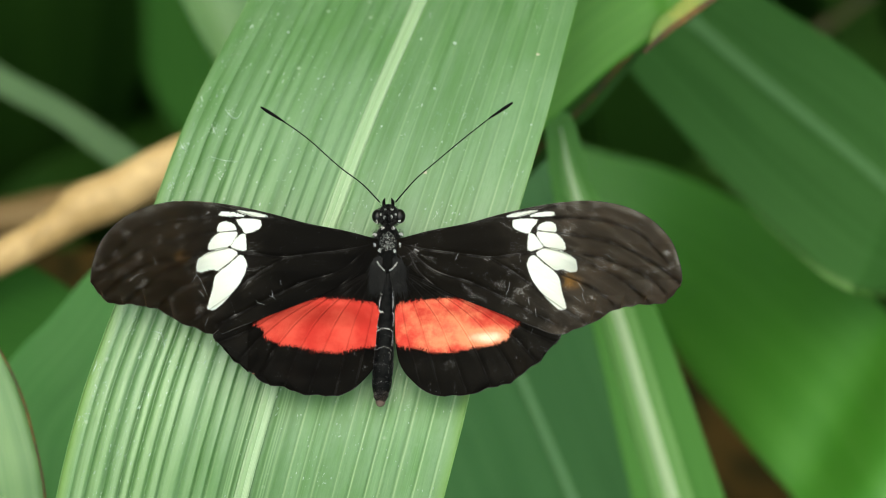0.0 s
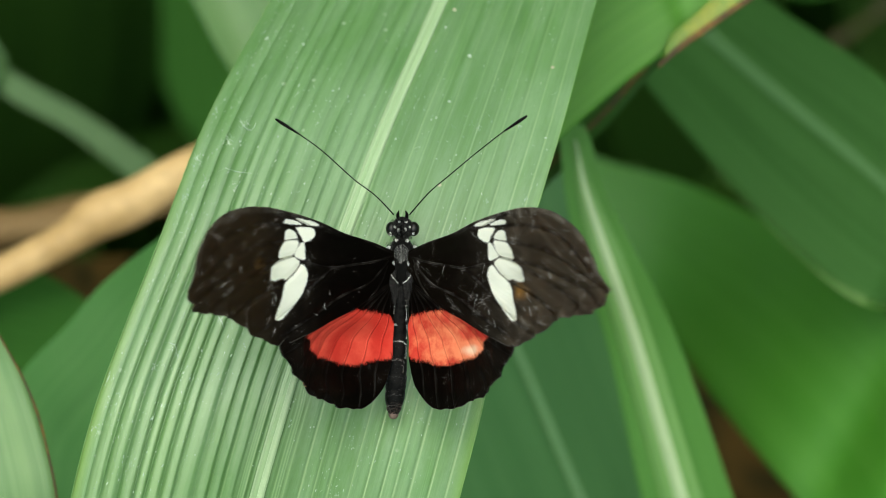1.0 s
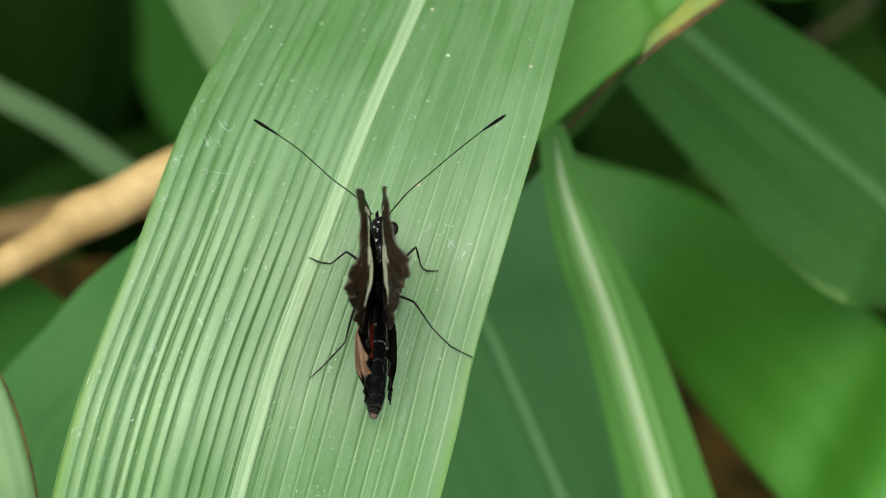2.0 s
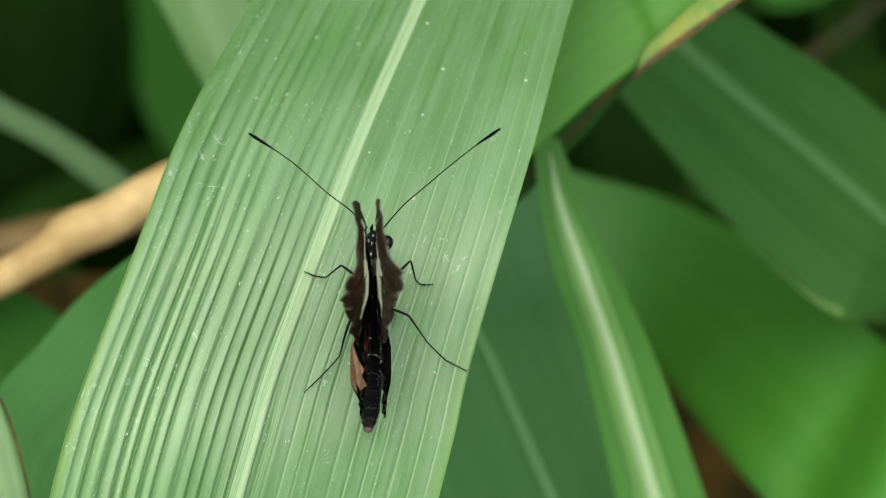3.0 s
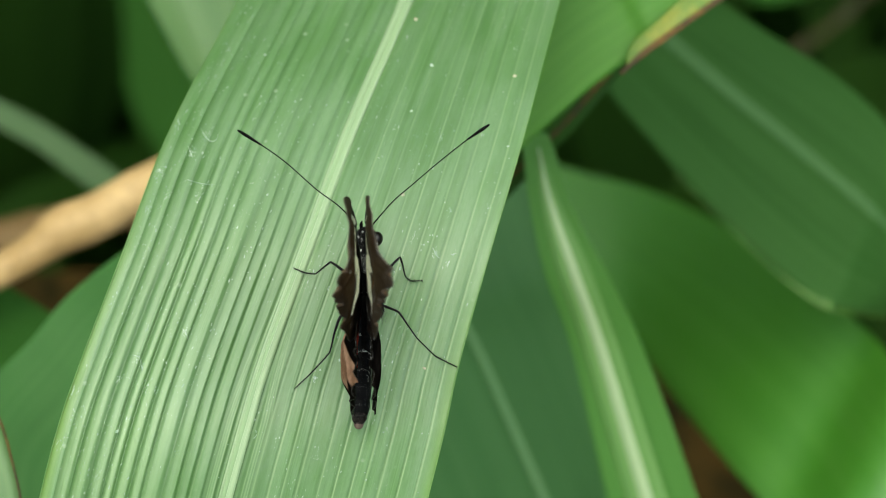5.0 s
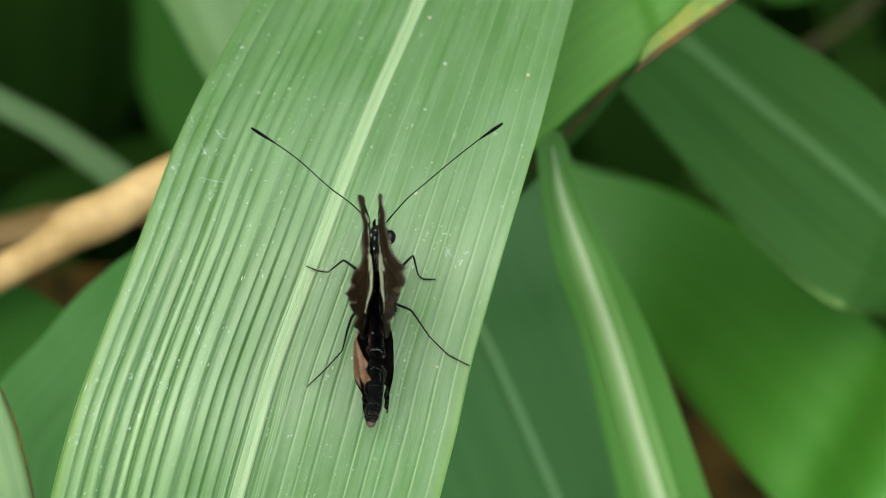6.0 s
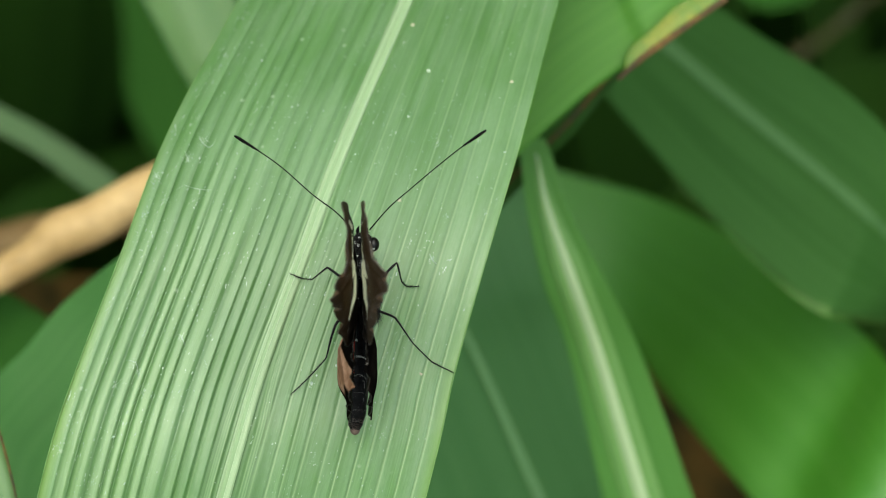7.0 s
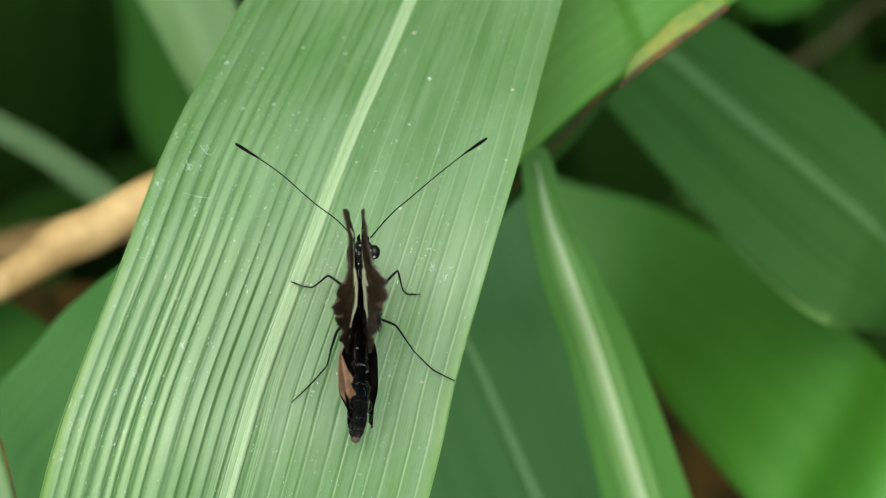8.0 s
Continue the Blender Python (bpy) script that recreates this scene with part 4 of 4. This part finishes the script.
def wing(name, rows, side, mats, flare, fold, inward, height, bulge=0.0, scallop=0.0, patches=(), red=None, veins=(), nu=150, nv=70, label="", reach=520, stretch=1.0, scratches=()):
    """One wing, flat at rest; side 1 or -1. Its origin is the hinge, its turn about the body's length.
    flare: how steeply it bends down beyond the fold, by the place along the body."""
    ts = np.linspace(0, 1, nu) ** 0.9
    ts[-1] = 1
    r = spline(rows, ts)
    flat = np.zeros((nu * nv, 2))
    for i in range(nu):
        for j in range(nv):
            s = j / (nv - 1)
            x, y = r[i][0] + (r[i][2] - r[i][0]) * s, r[i][1] + (r[i][3] - r[i][1]) * s
            if s > 0.8 and scallop:
                g = (s - 0.8) / 0.2
                a = ts[i] * 44
                amt = scallop * g * (abs(math.sin(a * 0.5)) - 0.6 + 0.25 * math.sin(a * 2.3 + side)) * min(1, max(0, ts[i] - 0.38) * 8)
                amt *= min(1, math.hypot(r[i][2] - r[i][0], r[i][3] - r[i][1]) / 60)
                y -= amt
                x -= amt * 0.5
            flat[i * nv + j] = (x, y)
    net = np.full(len(flat), 9.0)
    for v in veins:
        net = np.minimum(net, line_distance(flat, v) / 10)
    verts = []
    for index, (x, y) in enumerate(flat):
        rho, h = (x - HINGE_X), (y - HINGE_Y)
        rho *= stretch
        past = 0.5 * (rho - fold + math.hypot(rho - fold, 50)) - 0.5 * (math.hypot(fold, 50) - fold)
        z = float(np.interp(h, (-40, 40), (inward[0], inward[1]))) * min(1, max(0, rho) / fold) - float(np.interp(h, flare[0], flare[1])) * past
        if bulge:
            z -= bulge * math.sin(math.pi * min(1, max(0, rho / 235))) ** 0.8 * smooth_step((h - 88) / 58) * (1 - 0.55 * smooth_step((h - 197) / 42))
        g = max(0, (index % nv / (nv - 1) - 0.72) / 0.28) if scallop else 0
        z -= (15.0 if patches else 8.0) * g * g * (abs(math.sin(index // nv / nu * 29 + side * 0.4)) ** 0.7 - 0.5) * min(1, max(0, index // nv / nu - 0.4) * 6)
        z += 1.2 * math.sin(rho * 0.05 + h * 0.03) * min(1, max(0, rho) / 150) + 0.7 * math.sin(h * 0.12 + rho * 0.02)
        z -= 2.2 * math.exp(-(net[index] / 0.55) ** 2) * min(1, max(0, rho) / 200)
        verts.append((side * rho * PX, -h * PX, z * PX + height))
    faces = grid_faces(nu, nv)
    if side < 0:
        faces = [f[::-1] for f in faces]
    ob = mesh_ob(name, verts, faces, mats, fly)
    if label:
        tagged(ob, label)
    me = ob.data
    data = {"outer": np.clip((flat[:, 0] - 700) / reach, 0, 1), "white": np.full(len(flat), -9.0), "red": np.full(len(flat), -9.0), "vein": net,
            "rim": np.array([math.hypot(r[i][2] - r[i][0], r[i][3] - r[i][1]) * j / (nv - 1) / 10 for i in range(nu) for j in range(nv)])}
    ox, oy = (1012, 497) if side > 0 else (1048, 455)
    data["ochre"] = np.exp(-((flat[:, 0] - ox) / 20) ** 2 - ((flat[:, 1] - oy) / 17) ** 2) * (1 if side > 0 else 0.5) if patches else np.zeros(len(flat))
    # where the red band pales and its painted shine lies
    data["fade_shine"] = np.exp(-((flat[:, 0] - 868) / 40) ** 2 - ((flat[:, 1] - 598) / 15) ** 2) + 0.3 * np.exp(-((flat[:, 0] - 780) / 70) ** 2 - ((flat[:, 1] - 580) / 60) ** 2)
    data["low"] = np.clip((flat[:, 1] - 628 - 0.06 * (flat[:, 0] - 700) - 9 * np.sin(flat[:, 0] * 0.075 + 1)) / 40, 0, 1)
    over = flat[:, 0] - HINGE_X - 150 - 1.5 * np.maximum(0, flat[:, 1] - HINGE_Y - 140)
    data["low"] = np.maximum(data["low"], np.clip(over / 24, 0, 1))
    for p in patches:
        data["white"] = np.maximum(data["white"], poly_distance(flat, softened(p)) / 10)
    if red:
        data["red"] = poly_distance(flat, softened(red)) / 10
    for key, values in data.items():
        a = me.attributes.new(key, "FLOAT", "POINT")
        a.data.foreach_set("value", np.asarray(values, np.float32))
    a = me.attributes.new("span", "FLOAT_VECTOR", "POINT")
    a.data.foreach_set("vector", np.column_stack([flat, np.full(len(flat), 400.0 * side)]).astype(np.float32).ravel())
    # bare scratches in the scales
    sv, sf = [], []
    for x, y, dx, dy in scratches:
        line = []
        for f in (0, 0.35, 0.7, 1.0):
            k = int(np.argmin((flat[:, 0] - x - dx * f + 0.7 * math.sin(9 * f)) ** 2 + (flat[:, 1] - y - dy * f - 1.2 * math.sin(7 * f + x)) ** 2))
            line.append(Vector(verts[k]) + Vector((0, 0, 0.00001)))
        v, f = tube_data(line, [0.06 * PX, 0.22 * PX, 0.15 * PX, 0.05 * PX], 5, 4)
        sf += [tuple(len(sv) + q for q in g) for g in f]
        sv += v
    if sv:
        mesh_ob("scratch", sv, sf, PALE, ob)
    # frayed pale fringe round the outer edge
    rim = [Vector(verts[i * nv]) for i in range(int(nu * 0.45), nu, 6)] + [Vector(verts[i * nv + nv - 1]) for i in range(nu - 1, int(nu * 0.3), -4)]
    v, f = tube_data(rim, [0.35 * PX + 0.3 * PX * chance(i, 4) for i in range(len(rim))], 5, 2)
    mesh_ob("fringe", v, f, FRINGE, ob)
    so = ob.modifiers.new("thickness", "SOLIDIFY")
    so.thickness, so.offset, so.material_offset = 0.00012, -1, 1
    return ob


SCRATCHES = {1: [(903, 500, -8, 28), (897, 520, -5, 18), (935, 528, 3, 12), (920, 450, 2, 16), (946, 545, 4, 16), (1070, 450, 15, 8), (1084, 467, 6, 12), (1022, 500, 14, 20), (1016, 525, 12, 10),
                 (1030, 520, 6, 20), (1130, 395, 12, 6), (812, 448, -6, 14)],
             -1: [(1020, 486, 10, 14), (1024, 480, -12, 20), (1012, 500, -10, 22), (1017, 512, -8, 14), (1120, 484, 20, 14), (1097, 455, -8, 18), (872, 505, 5, -10), (882, 530, 14, -10), (902, 540, 16, -8), (1000, 560, 6, 16), (890, 515, -2, 14)]}
FLARE_R = ((-84, -60, -40, -8, 30, 55, 83, 100, 111, 136, 152), (0.045, 0.055, 0.06, 0.06, 0.094, 0.165, 0.172, 0.145, 0.15, 0.19, 0.27))
FLARE_L = ((-84, -64, -45, -25, -8, 30, 55, 83, 99, 111, 136, 152), (0.075, 0.065, 0.025, 0.008, 0.015, 0.03, 0.055, 0.11, 0.15, 0.18, 0.23, 0.3))
FLARE_HIND = ((0, 100, 260), (0.02, 0.04, 0.05))
wing_fr = wing("forewing", FORE, 1, [WING_DUSTY_SHEEN, UNDER], FLARE_R, 250, (3.0, 1.0), 0.0004, 0, 3.4, PATCHES, None, FORE_VEINS, 360, 170, label="black forewing with a broken white band", scratches=SCRATCHES[1])
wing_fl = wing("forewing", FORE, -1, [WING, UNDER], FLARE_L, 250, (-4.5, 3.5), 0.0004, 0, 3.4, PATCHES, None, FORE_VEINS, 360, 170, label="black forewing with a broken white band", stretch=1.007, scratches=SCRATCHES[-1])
wing_hr = wing("hindwing", HIND, 1, [WING_PALE_SHINE, UNDER_SHADED], FLARE_HIND, 120, (0, 0), 0.0, 15, 4, (), RED, HIND_VEINS, 220, 160, "black hindwing with a faded red band and painted shine", 300)
wing_hl = wing("hindwing", HIND, -1, [WING_HIND, UNDER_HIND], FLARE_HIND, 120, (4, 4), 0.0, 30, 4.5, (), RED, HIND_VEINS, 220, 160, "black hindwing with a red band", 300, stretch=1.007)


def ellipsoid(name, c, r, material, parent=None, seg=24, rings=16, turn=(0, 0, 0), label=""):
    bm = bmesh.new()
    bmesh.ops.create_uvsphere(bm, u_segments=seg, v_segments=rings, radius=1)
    bmesh.ops.transform(bm, matrix=Matrix.Translation(c) @ pose(0, 0, 0, *turn) @ Matrix.Diagonal((*r, 1)), verts=bm.verts)
    for f in bm.faces:
        f.smooth = True
    me = bpy.data.meshes.new(name)
    bm.to_mesh(me), bm.free()
    me.materials.append(material)
    ob = new(name, me)
    ob.parent = parent or fly
    return tagged(ob, label)


def body():
    thorax = ellipsoid("thorax", loc(686, 447, -0.0010), (28 * PX, 50 * PX, 27 * PX), FUR, seg=32, rings=24)
    shield = ellipsoid("thorax_shield", loc(686, 434, -0.0010 + 19 * PX), (15 * PX, 24 * PX, 8.5 * PX), FUR, thorax, label="ash-dusted thorax shield")
    ellipsoid("waist", loc(686, 490, -0.0010), (13 * PX, 24 * PX, 14 * PX), FUR, thorax)
    head = ellipsoid("head", loc(687, 382, -0.0014), (19 * PX, 21 * PX, 18 * PX), FUR)
    for s in (-1, 1):
        ellipsoid("eye", loc(687.5 + 19.5 * s, 383, -0.0014), (10.5 * PX, 13 * PX, 13 * PX), EYE_MAT, head, 28, 20, label="dark glossy compound eye")
        tube("palp", [loc(687 + 7 * s, 368, -0.0012), loc(687 + 8 * s, 358, -0.0008), loc(687 + 6 * s, 351, -0.0004)], [2.6 * PX, 3 * PX, 0.8 * PX], FUR, head, 8)
    # pale dots on head and thorax
    rng = random.Random(4)

    def flakes(name, spots, parent, material=PALE):
        """Loose pale scales, each a small eight-sided grain: (place, radius)."""
        verts, faces = [], []
        for c, r in spots:
            o = len(verts)
            q = [rng.uniform(0.7, 1.4) * r for _ in range(3)]
            verts += [c + Vector(d) for d in ((q[0], 0, 0), (-q[0], 0, 0), (0, q[1], 0), (0, -q[1], 0), (0, 0, 0.6 * q[2]), (0, 0, -0.6 * q[2]))]
            faces += [(o + i, o + j, o + l) for i, j, l in ((0, 2, 4), (2, 1, 4), (1, 3, 4), (3, 0, 4), (2, 0, 5), (1, 2, 5), (3, 1, 5), (0, 3, 5))]
        return mesh_ob(name, verts, faces, material, parent)

    for x, y, rx, ry, z in ((677, 404, 3.4, 3.0, 19), (696, 404, 3.4, 3.0, 19), (680, 385, 2.2, 3.4, 16), (693, 384, 2.0, 3.2, 16), (674, 380, 1.6, 2.2, 14), (700, 380, 1.8, 2, 13), (682, 371, 2.0, 1.6, 13), (694, 371, 3.2, 2, 13),
                            (666, 392, 2.6, 5, 9), (707, 390, 2.0, 5, 9), (663, 416, 4.0, 3, 20), (710, 415, 4.0, 3, 20), (663, 434, 2.4, 5.5, 31), (708, 434, 2.0, 5, 31), (672, 444, 3.0, 4, 33), (699, 445, 2.6, 4, 33)):
        spots = []
        for _ in range(26):
            a, d = rng.uniform(0, 6.28), rng.uniform(0, 1) ** 0.6
            spots.append((loc(x + rx * d * math.cos(a), y + ry * d * math.sin(a), -0.0012 + (z - 1.5 * d) * PX), rng.uniform(0.45, 0.9) * PX))
        flakes("scale_spot", spots, thorax)
    spots = []
    for _ in range(700):
        a, d = rng.uniform(0, 6.28), rng.uniform(0, 1) ** 0.55
        x, y = d * math.cos(a), d * math.sin(a)
        if rng.random() > (1.0 - 0.75 * max(0, y) - 0.4 * (1 - abs(x)) * (y < 0)) and abs(x) > 0.08:
            continue
        spots.append((loc(686 + 15 * x, 434 + 24 * y, -0.0010 + 19 * PX + 8.6 * PX * math.sqrt(max(0, 1 - x * x - y * y))), rng.uniform(0.2, 0.5) * PX))
    flakes("scale_dust", spots, shield)
    for line in (((668, 463), (673, 471), (681, 479)), ((703, 465), (698, 472), (690, 479))):
        p = spline(line, np.linspace(0, 1, 30))
        flakes("scale_line", [(loc(x + rng.uniform(-0.8, 0.8), y + rng.uniform(-0.8, 0.8), -0.0010 + 28 * PX), rng.uniform(0.6, 1.2) * PX) for x, y in p], thorax)
    # abdomen, ringed
    steps = 90
    verts, faces, sides = [], [], 24
    for i in range(steps):
        t = i / (steps - 1)
        y = 482 + 236 * t
        x = 685.5 - 12.5 * t ** 1.3
        r = float(np.interp(t, [0, 0.06, 0.25, 0.5, 0.7, 0.85, 0.94, 1], [10, 14, 15, 16.5, 19, 17.5, 13, 4]))
        seg = (t * 8.2) % 1
        r *= 1 - 0.07 * math.exp(-((seg - 0.5) / 0.09) ** 2)
        for j in range(sides):
            a = 2 * math.pi * j / sides
            verts.append(loc(x, y, -0.0004 - 0.0006 * t) + Vector((math.cos(a) * r * PX, 0, math.sin(a) * r * 0.95 * PX)))
    for i in range(steps - 1):
        for j in range(sides):
            faces.append((i * sides + j, i * sides + (j + 1) % sides, (i + 1) * sides + (j + 1) % sides, (i + 1) * sides + j)[::-1])
    faces += [tuple(range(sides)), tuple((steps - 1) * sides + j for j in range(sides))[::-1]]
    abdomen = mesh_ob("abdomen", verts, faces, CHITIN, fly)
    # pale scales along its sides and in broken rings at the joints
    def skin(u, y):
        """A place on the abdomen: u from -1 to 1 across, y along."""
        t = (y - 482) / 236
        w = float(np.interp(t, [0, 0.06, 0.25, 0.5, 0.7, 0.85, 0.94, 1], [10, 14, 15, 16.5, 19, 17.5, 13, 4]))
        return loc(685.5 - 12.5 * t ** 1.3 + u * w, y, -0.0004 - 0.0006 * t + 0.96 * w * PX * math.sqrt(max(0.02, 1 - u * u)))

    for line, grain, n in (([(-.75, 508), (-.9, 515), (-.6, 521)], .9, 40), ([(.75, 510), (.9, 516), (.65, 521)], .8, 34), ([(-.7, 526), (-.78, 538), (-.8, 551), (-.35, 553)], .95, 70), ([(.75, 524), (.82, 536), (.72, 546)], .85, 44),
                           ([(-.85, 558), (-.92, 570), (-.88, 580)], .8, 44), ([(.85, 555), (.92, 566), (.85, 578)], .8, 40), ([(-.9, 586), (-.5, 583), (0, 581), (.4, 582), (.9, 588)], .75, 60),
                           ([(-.9, 592), (-.95, 603), (-.9, 614)], .65, 34), ([(.85, 592), (.9, 603), (.8, 612)], .75, 38), ([(-.9, 619), (-.4, 616), (0, 614), (.45, 616), (.8, 621)], .7, 56),
                           ([(.6, 624), (.66, 630), (.62, 638)], .7, 26), ([(-.95, 622), (-.97, 634), (-.95, 644)], .5, 30), ([(.92, 622), (.95, 640), (.92, 660)], .45, 36), ([(-.9, 646), (-.3, 645), (.3, 645), (.9, 649)], .4, 34),
                           ([(-.95, 650), (-.97, 662), (-.95, 676)], .45, 30), ([(-.9, 679), (-.3, 677), (.3, 676), (.9, 679)], .45, 40), ([(.55, 652), (.6, 660), (.5, 668)], .4, 16), ([(-.9, 697), (-.3, 696), (.3, 696), (.9, 698)], .5, 44)):
        spots = []
        for u, y in spline(line, np.linspace(0, 1, n)):
            if rng.random() < 0.85:
                spots.append((skin(max(-1, min(1, u + rng.gauss(0, 0.05))), y + rng.gauss(0, 0.9)), grain * rng.uniform(0.5, 1.2) * PX))
        # lower lines use darker grains in place of shade between closed wings
        flakes("scale_line", spots, abdomen, PALE if line[0][1] < 618 else ASH)
    flakes("scale_dust", [(skin(rng.uniform(-0.95, 0.95), rng.uniform(590, 712)), rng.uniform(0.15, 0.35) * PX) for _ in range(90)], abdomen, ASH)
    flakes("tail_scales", [(skin(rng.uniform(-0.98, 0.98), 690 + 24 * rng.random() ** 0.8), rng.uniform(0.3, 0.7) * PX) for _ in range(220)], abdomen, TIP)
    ellipsoid("tail_tip", loc(673, 711, -0.0010), (9 * PX, 10 * PX, 8 * PX), TIP, abdomen, label="brown tail tip")
    # hair at the wing roots and on the thorax
    hv, hf = [], []
    for i in range(3000):
        s = rng.choice((-1, 1))
        if i % 6 == 0:
            b, y = rng.uniform(0, 1.5), rng.uniform(362, 404)
            wide = max(0.25, 1 - ((y - 384) / 24) ** 2) ** 0.5
            x, z0 = 686 + s * 18 * wide * math.sin(b), -0.0014 + 18 * PX * wide * math.cos(b)
            ln, a = rng.uniform(4, 9), rng.uniform(-0.9, 1.2)
        elif i % 4:
            g = rng.uniform(0, 1)
            x, y, z0 = 686 + s * (rng.uniform(0 if g > 0.4 else 8, 24) + 6 * g), 456 + 46 * g + rng.uniform(-6, 6), rng.uniform(-0.0001, 0.0003) + 0.0004 * (1 - g)
            ln, a = rng.uniform(14, 32), rng.uniform(0.7 + 0.4 * g, 1.6)
        else:
            b = rng.uniform(0.5, 1.5)
            x, y = 686 + s * 26 * math.sin(b), rng.uniform(405, 490)
            z0 = -0.0010 + 26 * PX * math.cos(b) * max(0.2, 1 - ((y - 447) / 50) ** 2) ** 0.5
            ln, a = rng.uniform(5, 11), rng.uniform(0.6, 1.5)
        p0 = loc(x, y, z0)
        p1 = loc(x + s * ln * math.cos(a) * 0.8, y + ln * math.sin(a), z0 + rng.uniform(-0.0001, 0.0003))
        v, f = tube_data([p0, p0.lerp(p1, 0.5) + Vector((0, 0, 0.00012)), p1], [0.28 * PX, 0.22 * PX, 0.08 * PX], 3, 1)
        o = len(hv)
        hv += v
        hf += [tuple(o + q for q in g) for g in f]
    tagged(mesh_ob("fur", hv, hf, HAIR, fly), "brown-black hair at the wing roots", kind="stuff")
    return head


head = body()


def limb(name, pts, radii, parent, mat, label="", sharp=False):
    """Points by layout units and height over the sitting leaf."""
    return tagged(tube(name, [TO_FLY @ over_leaf(x, y, h) for x, y, h in pts], radii, mat, parent, 8, 5, sharp), label)


for pts in ([(672, 358, .0045), (640, 325, .006), (600, 295, .007), (545, 246, .008), (500, 214, .0085), (462, 190, .009)],
            [(700, 358, .0045), (735, 318, .006), (770, 288, .007), (820, 246, .008), (870, 207, .0085), (907, 182, .009)]):
    a = limb("antenna", pts, [.00009, .000075, .000068, .000068, .000068, .000075], head, CHITIN)
    (x0, y0, h0), (x1, y1, h1) = pts[-2], pts[-1]
    limb("club", [(x0 + (x1 - x0) * f, y0 + (y1 - y0) * f, h0 + (h1 - h0) * f) for f in (-0.1, 0.3, 0.7, 1.0)], [.0001, .00017, .00021, .00012], a, CHITIN)
rng_leg = random.Random(21)
for pts in ([(676, 455, .0024), (648, 440, .0027), (625, 424, .003), (598, 445, .0016), (580, 443, .0008), (560, 435, .0003)],
            [(698, 450, .0024), (726, 437, .0027), (748, 416, .003), (757, 450, .002), (766, 458, .0006), (788, 458, .0003)],
            [(675, 480, .0024), (640, 524, .003), (631, 550, .0027), (622, 585, .0024), (590, 620, .001), (560, 648, .0003)],
            [(698, 480, .0024), (714, 500, .0027), (745, 513, .003), (776, 558, .003), (810, 592, .001), (848, 611, .0003)]):
    place = [TO_FLY @ over_leaf(x, y, h) for x, y, h in pts]
    v, f = tube_data(place, [.00018, .00018, .00014, .00008, .00009, .00006], 8, 6, True)
    # fine spines along the shin and foot
    for _ in range(70):
        i = rng_leg.choice((2, 3, 3, 4, 4))
        q = place[i].lerp(place[i + 1], rng_leg.random())
        d = (place[i + 1] - place[i]).normalized()
        out = (d.orthogonal().normalized() * rng_leg.uniform(-1, 1) + d.cross(d.orthogonal()).normalized() * rng_leg.uniform(-1, 1) + d * 0.9).normalized()
        sv, sf = tube_data([q, q + out * rng_leg.uniform(0.0002, 0.0004)], [.000025, .000008], 3, 1)
        f += [tuple(len(v) + k for k in g) for g in sf]
        v += sv
    mesh_ob("leg", v, f, LEG, fly)


# ---- what moves ----
def motions():
    """The wings close over the back and stay folded."""
    right = [(0, 4), (0.1, 6), (0.2, 11), (0.3, 17.5), (0.4, 23), (0.5, 27.2), (0.6, 30.2), (0.7, 33.7), (0.8, 37.8), (0.9, 44.3), (1.0, 52.3), (1.1, 62.8), (1.2, 76.0), (1.3, 82.6), (1.4, 86.7),
             (1.5, 87.9), (1.6, 88.7), (1.8, 89.4), (2.8, 89.8), (3.5, 89.8), (4.5, 89.8), (6.0, 89.9), (8.0, 90.2)]
    left = [(0, 4), (0.1, 5), (0.2, 8), (0.3, 11.5), (0.4, 15.5), (0.5, 19.5), (0.6, 23.5), (0.7, 27.5), (0.8, 32.5), (0.9, 40.5), (1.0, 50), (1.1, 59.5), (1.2, 75.3), (1.3, 80.4), (1.4, 84.8),
            (1.5, 87.3), (1.6, 87.9), (1.8, 88.3), (2.8, 88.9), (3.5, 89.4), (4.5, 89.4), (6.0, 89.6), (8.0, 89.9)]
    off = (HINGE_X - 686) * PX
    lean = {1: [0, -0.45, -1.7, -2.6, -4.0, -5.6, -7], -1: [0, -0.45, -1.7, -2.1, -2.8, -3.8, -7]}
    for ob, side, rows in ((wing_fr, 1, right), (wing_hr, 1, right), (wing_fl, -1, left), (wing_hl, -1, left)):
        more = {wing_hr: 1.2, wing_hl: 1.6}.get(ob, 0.0)
        walk(ob, [(t, pose(side * off, 0, 0, float(np.interp(a, [0, 30, 51, 62, 77, 85, 90], lean[side]))) @ pose(0, 0, 0, 0, -side * (a + more * (a / 90) ** 2))) for t, a in rows])


motions()
